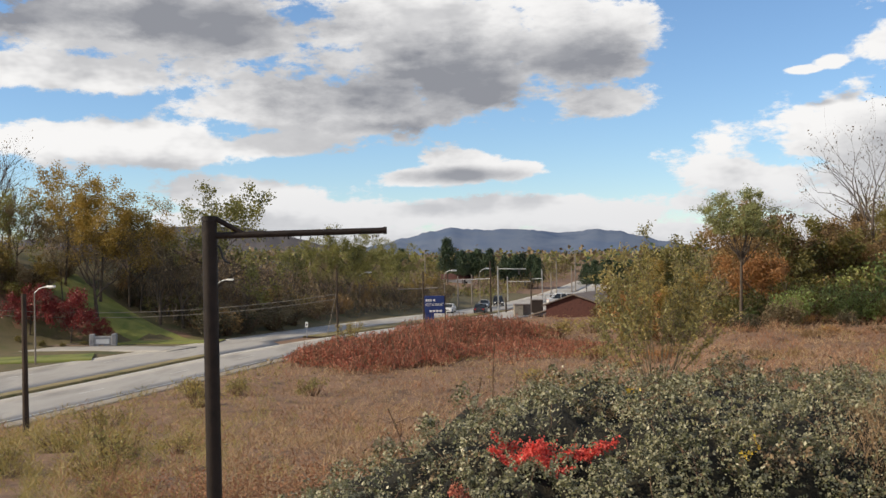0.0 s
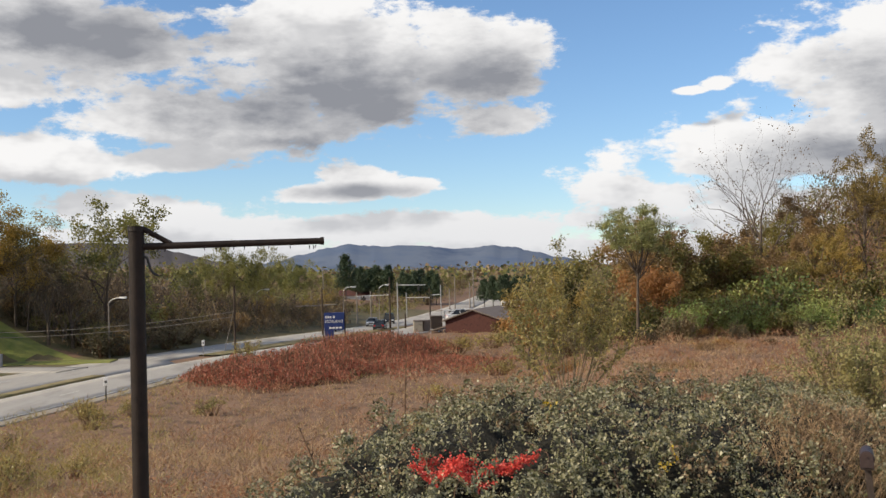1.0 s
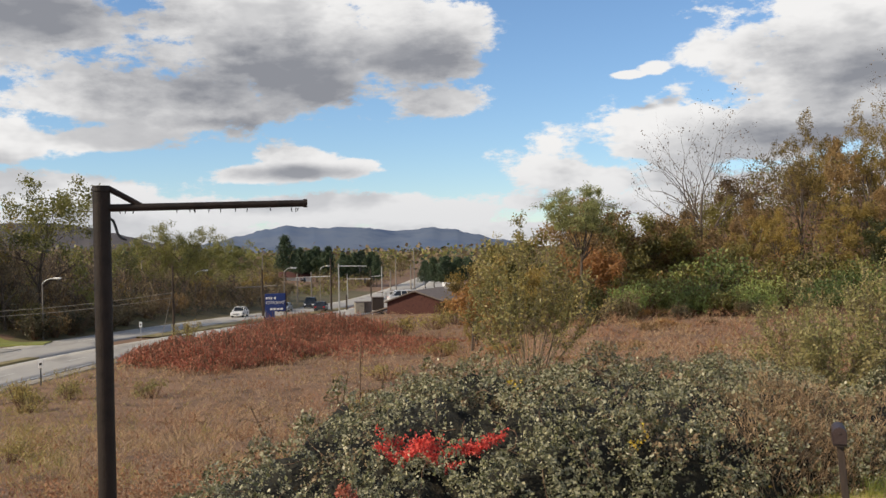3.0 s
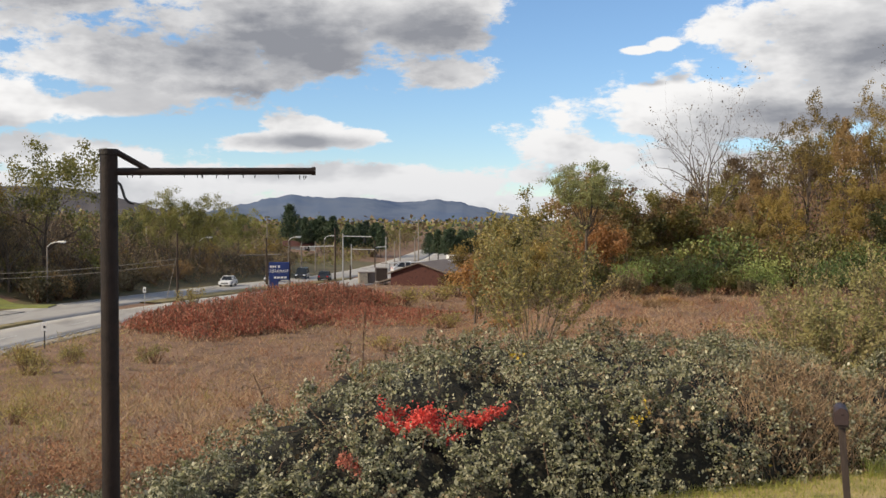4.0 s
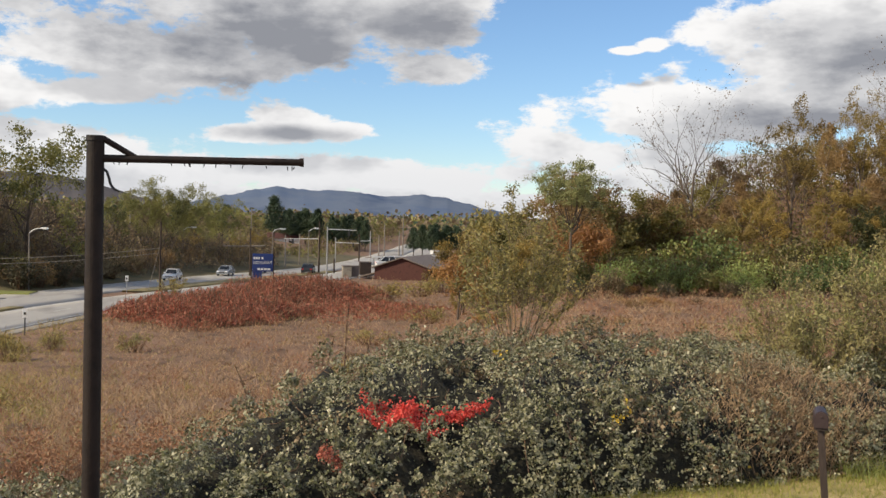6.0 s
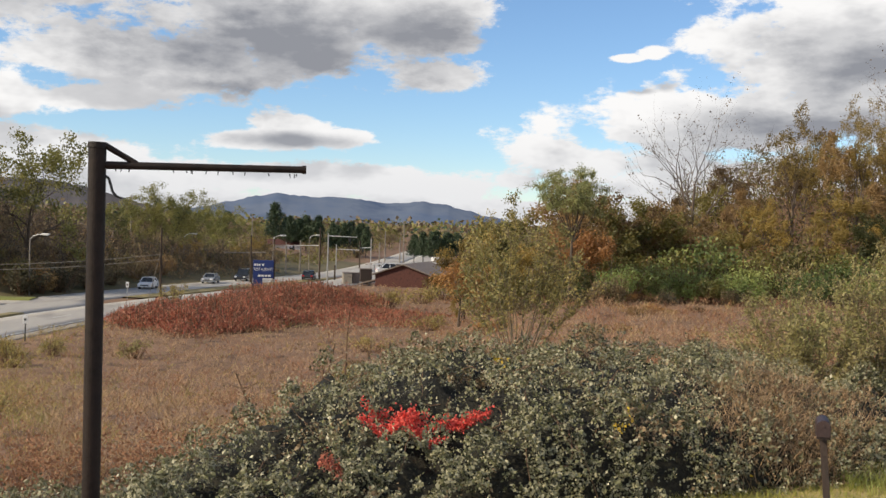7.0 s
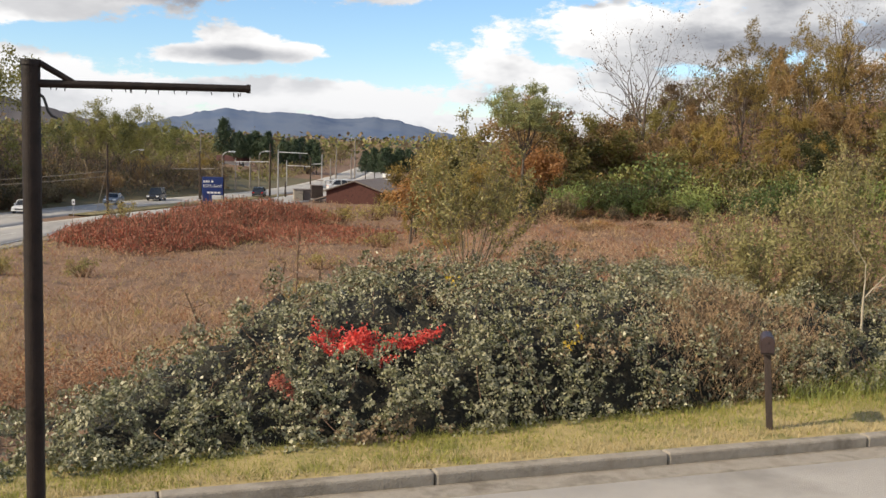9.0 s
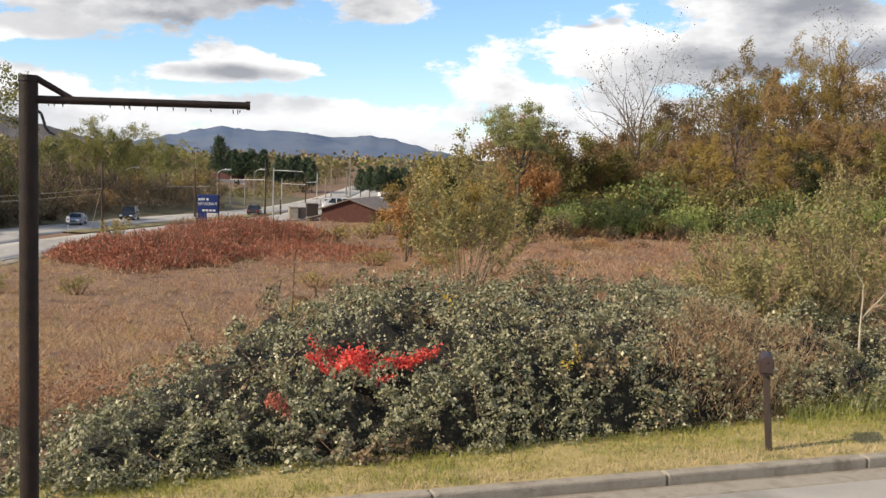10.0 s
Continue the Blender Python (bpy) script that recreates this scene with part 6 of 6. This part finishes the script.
def buildings():
    # brick gable house
    x, y, turn = 0.1295 * 143, 143.0, -24
    z = ROAD_Z - 0.2
    house = thing("brick_building", x, y, z, "low dark red brick building with a shingled gable roof", "building", turn=turn)
    w, l, eave, peak = 4.1, 13.0, 1.95, 3.35
    prof = [(-w, 0), (w, 0), (w, eave), (0, peak), (-w, eave)]
    bm = bmesh.new()
    a = [bm.verts.new((px, 0, pz)) for px, pz in prof]
    b = [bm.verts.new((px, l, pz)) for px, pz in prof]
    bm.faces.new(a)
    bm.faces.new(b[::-1])
    for i in range(5):
        bm.faces.new((a[i], b[i], b[(i + 1) % 5], a[(i + 1) % 5]))
    bmesh.ops.recalc_face_normals(bm, faces=bm.faces)
    part("wall", bm, "brick", house)
    for s in (-1, 1):
        bm = bmesh.new()
        over = 0.45
        slope = (peak - eave) / w
        pts = [(0, -over, peak + 0.03), (s * (w + over), -over, eave - over * slope + 0.03), (s * (w + over), l + over, eave - over * slope + 0.03), (0, l + over, peak + 0.03)]
        lo = [bm.verts.new(p) for p in pts]
        hi = [bm.verts.new((p[0], p[1], p[2] + 0.16)) for p in pts]
        bm.faces.new(lo)
        bm.faces.new(hi)
        for i in range(4):
            bm.faces.new((lo[i], lo[(i + 1) % 4], hi[(i + 1) % 4], hi[i]))
        bmesh.ops.recalc_face_normals(bm, faces=bm.faces)
        part("roof_slope", bm, "shingle", house)
    bm = bmesh.new()
    block(bm, -w - 2.8, -w - 0.1, 0.6, 5.0, eave - 0.85, eave - 0.65, 0.02)
    for v in bm.verts:
        v.co.z += (v.co.x + w) * 0.28
    part("porch_roof", bm, "shingle", house)
    for px in (-w - 2.5,):
        for py in (0.9, 4.7):
            bm = bmesh.new()
            block(bm, px - 0.07, px + 0.07, py - 0.07, py + 0.07, -0.1, eave - 1.4)
            part("porch_post", bm, "white", house)
    # flat white canopy behind
    y = 178.0
    x0, x1 = 0.0995 * y, 0.185 * y
    can = thing("flat_roofed_building", x0, y, ROAD_Z, "long dark building under a flat white canopy roof", "building", turn=4)
    bm = bmesh.new()
    block(bm, 0, x1 - x0, 0, 8, 1.85, 1.98, 0.03)
    for v in bm.verts:
        v.co.z += v.co.x * 0.03 - v.co.y * 0.05
    roof = part("canopy_roof", bm, "shingle", can)
    bm = bmesh.new()
    block(bm, -0.05, x1 - x0 + 0.05, -0.12, -0.01, 1.78, 2.02, 0.01)
    for v in bm.verts:
        v.co.z += v.co.x * 0.03
    part("fascia", bm, "white", roof, "white painted roof edge")
    bm = bmesh.new()
    block(bm, 2.4, x1 - x0 - 0.4, 1.5, 7.8, -0.1, 1.85)
    part("wall", bm, "brown", can)
    for k in range(5):
        bm = bmesh.new()
        block(bm, 0.25 + k * 3.4, 0.40 + k * 3.4, 0.2, 0.35, -0.1, 1.88 + k * 0.1)
        part("canopy_post", bm, "zinc", can)
    bm = bmesh.new()
    block(bm, 11.4, 12.8, 3, 5, 2.4, 3.1, 0.05)
    part("rooftop_unit", bm, "lamp", can)
    # pale block walls beside it
    for u0, u1, yy, h, mat in ((0.0715, 0.0800, 150, 1.55, "concrete"), (0.0805, 0.0872, 151, 1.5, "shingle"), (0.088, 0.099, 156, 1.9, "brown")):
        ob = thing("storage_bin", u0 * yy, yy, ROAD_Z, "low concrete storage bin beside the building" if mat == "concrete" else "low brown storage shed beside the building", "bin", "storage bins")
        bm = bmesh.new()
        block(bm, 0, (u1 - u0) * yy, 0, 2.2, -0.1, h, 0.04)
        part("body", bm, mat, ob)
        bm = bmesh.new()
        block(bm, -0.06, (u1 - u0) * yy + 0.06, -0.06, 2.26, h, h + 0.1, 0.03)
        part("lid", bm, "shingle", ob)
    # white house across the bend
    y = 245.0
    x0, x1, zt, zb = -0.0137 * y, 0.0199 * y, 3.9 - 0.0345 * y, 3.9 - 0.0455 * y
    wh = thing("white_house", x0, y, zb - 1.0, "long white single-storey house with dark windows", "house", turn=3)
    w, h = x1 - x0, zt - zb + 1.0
    bm = bmesh.new()
    block(bm, 0, w, 0, 6, 0, h)
    part("wall", bm, "white", wh)
    bm = bmesh.new()
    block(bm, -0.3, w + 0.3, -0.4, 6.4, h, h + 0.35, 0.04)
    part("roof", bm, "shingle", wh)
    for wx, ww in ((0.9, 0.8), (2.6, 1.1), (5.5, 1.6)):
        bm = bmesh.new()
        block(bm, wx, wx + ww, -0.03, 0.05, h - 2.0, h - 0.6)
        win = part("window", bm, "glass", wh)
        for a, b in ((-0.08, 0.0), (ww, ww + 0.08)):
            bm = bmesh.new()
            block(bm, wx + a, wx + b, -0.06, 0.04, h - 2.08, h - 0.52)
            part("window_frame", bm, "white", win)
    rh = thing("red_roofed_house", 0.000 * 275, 275, -6.2, "white house with a dark red roof among trees", "house")
    bm = bmesh.new()
    block(bm, 0, 8, 0, 6, 0, 4.0)
    part("wall", bm, "white", rh)
    bm = bmesh.new()
    block(bm, -0.4, 8.4, -0.4, 6.4, 4.0, 5.4)
    for v in bm.verts:
        if v.co.z > 5:
            v.co.y = 3.0 + (v.co.y - 3.0) * 0.1
    part("roof", bm, "brick", rh)
    for wx in (1.2, 5.6):
        bm = bmesh.new()
        block(bm, wx, wx + 1.1, -0.03, 0.05, 1.9, 3.3)
        part("window", bm, "glass", rh)
    # stone entrance marker by the driveway
    mk = thing("entrance_marker", -37.2, 110.0, float(land(np.array(-37.2), np.array(110.0))) - 0.2, "grey stone entrance marker beside the driveway", "marker", turn=8)
    bm = bmesh.new()
    block(bm, 0, 2.3, 0, 0.7, 0, 1.25, 0.06)
    part("slab", bm, "stone", mk)
    for px in (-0.25, 2.05):
        bm = bmesh.new()
        block(bm, px, px + 0.5, -0.08, 0.78, 0, 1.5, 0.06)
        part("pier", bm, "stone", mk)
    bm = bmesh.new()
    block(bm, 0.45, 1.85, -0.04, -0.003, 0.45, 0.95, 0.01)
    part("face_panel", bm, "lamp", mk)
    ribbon("mulch_bed", polyline([(-36.0, 111.3), (-42, 111.3), (-50, 110.5)], 1.0), -1.2, 1.4, 0.16, "mulch", "brown mulch bed with clipped bushes", "flower bed")


buildings()

# ---- vehicles ----


def vehicle(name, label, paint, long=4.6, wide=1.8, high=1.45, boxy=False):
    """A car at the origin that heads along its own -y."""
    car = tagged(new(name), label, "car", "cars on the highway")
    h = high
    side = [(-long / 2, 0.30), (-long / 2, 0.62), (-long / 2 + 0.25, 0.74), (-long * 0.22, 0.86), (long / 2 - 0.55, 0.92), (long / 2 - 0.05, 0.84), (long / 2, 0.55), (long / 2, 0.30)]
    bm = bmesh.new()
    rings = []
    for x, k in ((-wide / 2, 0.94), (-wide / 2 + 0.08, 1.0), (wide / 2 - 0.08, 1.0), (wide / 2, 0.94)):
        rings.append([bm.verts.new((x, py * (0.985 if k < 1 else 1), 0.30 + (pz - 0.30) * k)) for py, pz in side])
    n = len(side)
    for a, b in zip(rings[:-1], rings[1:]):
        for i in range(n):
            bm.faces.new((a[i], a[(i + 1) % n], b[(i + 1) % n], b[i]))
    bm.faces.new(rings[0])
    bm.faces.new(rings[-1])
    bmesh.ops.recalc_face_normals(bm, faces=bm.faces)
    body = part("body", bm, paint, car)
    f0, f1, r0, r1 = (-long * 0.20, -long * 0.06, long * 0.24, long * 0.40) if not boxy else (-long * 0.16, -long * 0.08, long * 0.42, long * 0.46)

    def cabin(grow, z0, z1, mat, name, owner):
        bm = bmesh.new()
        lo = [bm.verts.new((sx * (wide / 2 - 0.07) * grow, py, z0)) for sx, py in ((-1, f0), (1, f0), (1, r1), (-1, r1))]
        hi = [bm.verts.new((sx * (wide / 2 - 0.24) * grow, py, z1)) for sx, py in ((-1, f1), (1, f1), (1, r0), (-1, r0))]
        bm.faces.new(lo)
        bm.faces.new(hi)
        for i in range(4):
            bm.faces.new((lo[i], lo[(i + 1) % 4], hi[(i + 1) % 4], hi[i]))
        bmesh.ops.recalc_face_normals(bm, faces=bm.faces)
        return part(name, bm, mat, owner)

    cabin(1.0, 0.85, h - 0.04, "glass", "windows", car)
    bm = bmesh.new()
    block(bm, -wide / 2 + 0.20, wide / 2 - 0.20, f1 - 0.04, r0 + 0.04, h - 0.06, h, 0.025)
    part("roof", bm, paint, car)
    for sx in (-1, 1):
        for py0, pz0, py1, pz1 in ((f0, 0.86, f1, h - 0.03), (r1, 0.88, r0, h - 0.03), ((f1 + r0) / 2, 0.86, (f1 + r0) / 2, h - 0.03)):
            bm = bmesh.new()
            tube(bm, (sx * (wide / 2 - 0.06), py0, pz0), (sx * (wide / 2 - 0.22), py1, pz1), 0.04, 0.04, 6)
            part("pillar", bm, paint, car)
        bm = bmesh.new()
        block(bm, sx * (wide / 2 - 0.28) - 0.18, sx * (wide / 2 - 0.28) + 0.18, -long / 2 - 0.015, -long / 2 + 0.10, 0.56, 0.70, 0.02)
        part("headlight", bm, "headlight", car)
        bm = bmesh.new()
        block(bm, sx * (wide / 2 - 0.25) - 0.14, sx * (wide / 2 - 0.25) + 0.14, long / 2 - 0.08, long / 2 + 0.015, 0.62, 0.80, 0.02)
        part("tail_light", bm, "tail", car)
        bm = bmesh.new()
        block(bm, sx * (wide / 2 + 0.06) - 0.09, sx * (wide / 2 + 0.06) + 0.09, f0 + 0.30, f0 + 0.42, 0.90, 1.03, 0.02)
        part("mirror", bm, paint, car)
        for py in (-long * 0.30, long * 0.29):
            bm = bmesh.new()
            tube(bm, (sx * (wide / 2 - 0.20), py, 0.32), (sx * (wide / 2 + 0.01), py, 0.32), 0.32, 0.32, 18)
            wheel = part("wheel", bm, "tyre", car)
            bm = bmesh.new()
            tube(bm, (sx * (wide / 2), py, 0.32), (sx * (wide / 2 + 0.018), py, 0.32), 0.19, 0.17, 12)
            part("rim", bm, "zinc", wheel)
    bm = bmesh.new()
    block(bm, -wide * 0.28, wide * 0.28, -long / 2 - 0.012, -long / 2 + 0.05, 0.42, 0.56, 0.01)
    part("grille", bm, "tyre", car)
    bm = bmesh.new()
    block(bm, -wide / 2 + 0.02, wide / 2 - 0.02, -long / 2 - 0.03, -long / 2 + 0.1, 0.28, 0.42, 0.03)
    part("bumper", bm, paint, car)
    return car


LANE = polyline(FAR_LANES, 0.5)


def on_lane(s, offset=-1.75):
    """The pose of a car s metres along the far carriageway, heading back towards its start."""
    s = s + 3.0
    k = min(max(int(s / 0.5), 1), len(LANE) - 2)
    t = s / 0.5 - k
    p = LANE[k] * (1 - t) + LANE[k + 1] * t
    d = LANE[k + 1] - LANE[k - 1]
    d /= np.hypot(*d)
    q = p + np.array([d[1], -d[0]]) * offset
    return pose(q[0], q[1], ROAD_Z + 0.012, 0, 0, math.degrees(math.atan2(-d[0], d[1])) + 18)


white_car = vehicle("white_car", "white saloon car driving along the highway", "car_white", 4.0, 1.7, 1.42)
silver_car = vehicle("silver_car", "silver-grey saloon car driving along the highway", "car_silver", 4.1, 1.7, 1.36)
dark_truck = vehicle("dark_suv", "dark boxy sport utility car driving along the highway", "car_dark", 4.2, 1.8, 1.7, True)
parked = vehicle("dark_car", "dark car standing beside the highway bend", "car_dark", 4.5, 1.75, 1.45)
parked.matrix_basis = pose(6.1, 158.5, ROAD_Z + 0.03, 0, 0, 172)
pickup = vehicle("white_pickup", "white pickup parked before the canopy building", "car_white", 5.2, 1.9, 1.75)
pickup.matrix_basis = pose(0.118 * 172, 172.0, ROAD_Z + 0.02 + 0.55, 0, 0, 95)


def motions():
    walk(white_car, [(t, on_lane(s)) for t, s in ((0, 257.5), (2, 248.4), (3, 244.0), (4.5, 238.0), (5.5, 233.2), (7, 224.8), (8, 218.2), (9, 210.5), (10, 202.5))])
    walk(silver_car, [(t, on_lane(s)) for t, s in ((0, 271.5), (2.5, 259.0), (4.5, 249.5), (5.5, 245.6), (7, 239.8), (8, 235.0), (9, 229.0), (10, 222.0))])
    walk(dark_truck, [(t, on_lane(s)) for t, s in ((0, 279.0), (3, 265.5), (5, 256.5), (7, 248.2), (8, 244.0), (9, 239.2), (10, 234.0))])


motions()
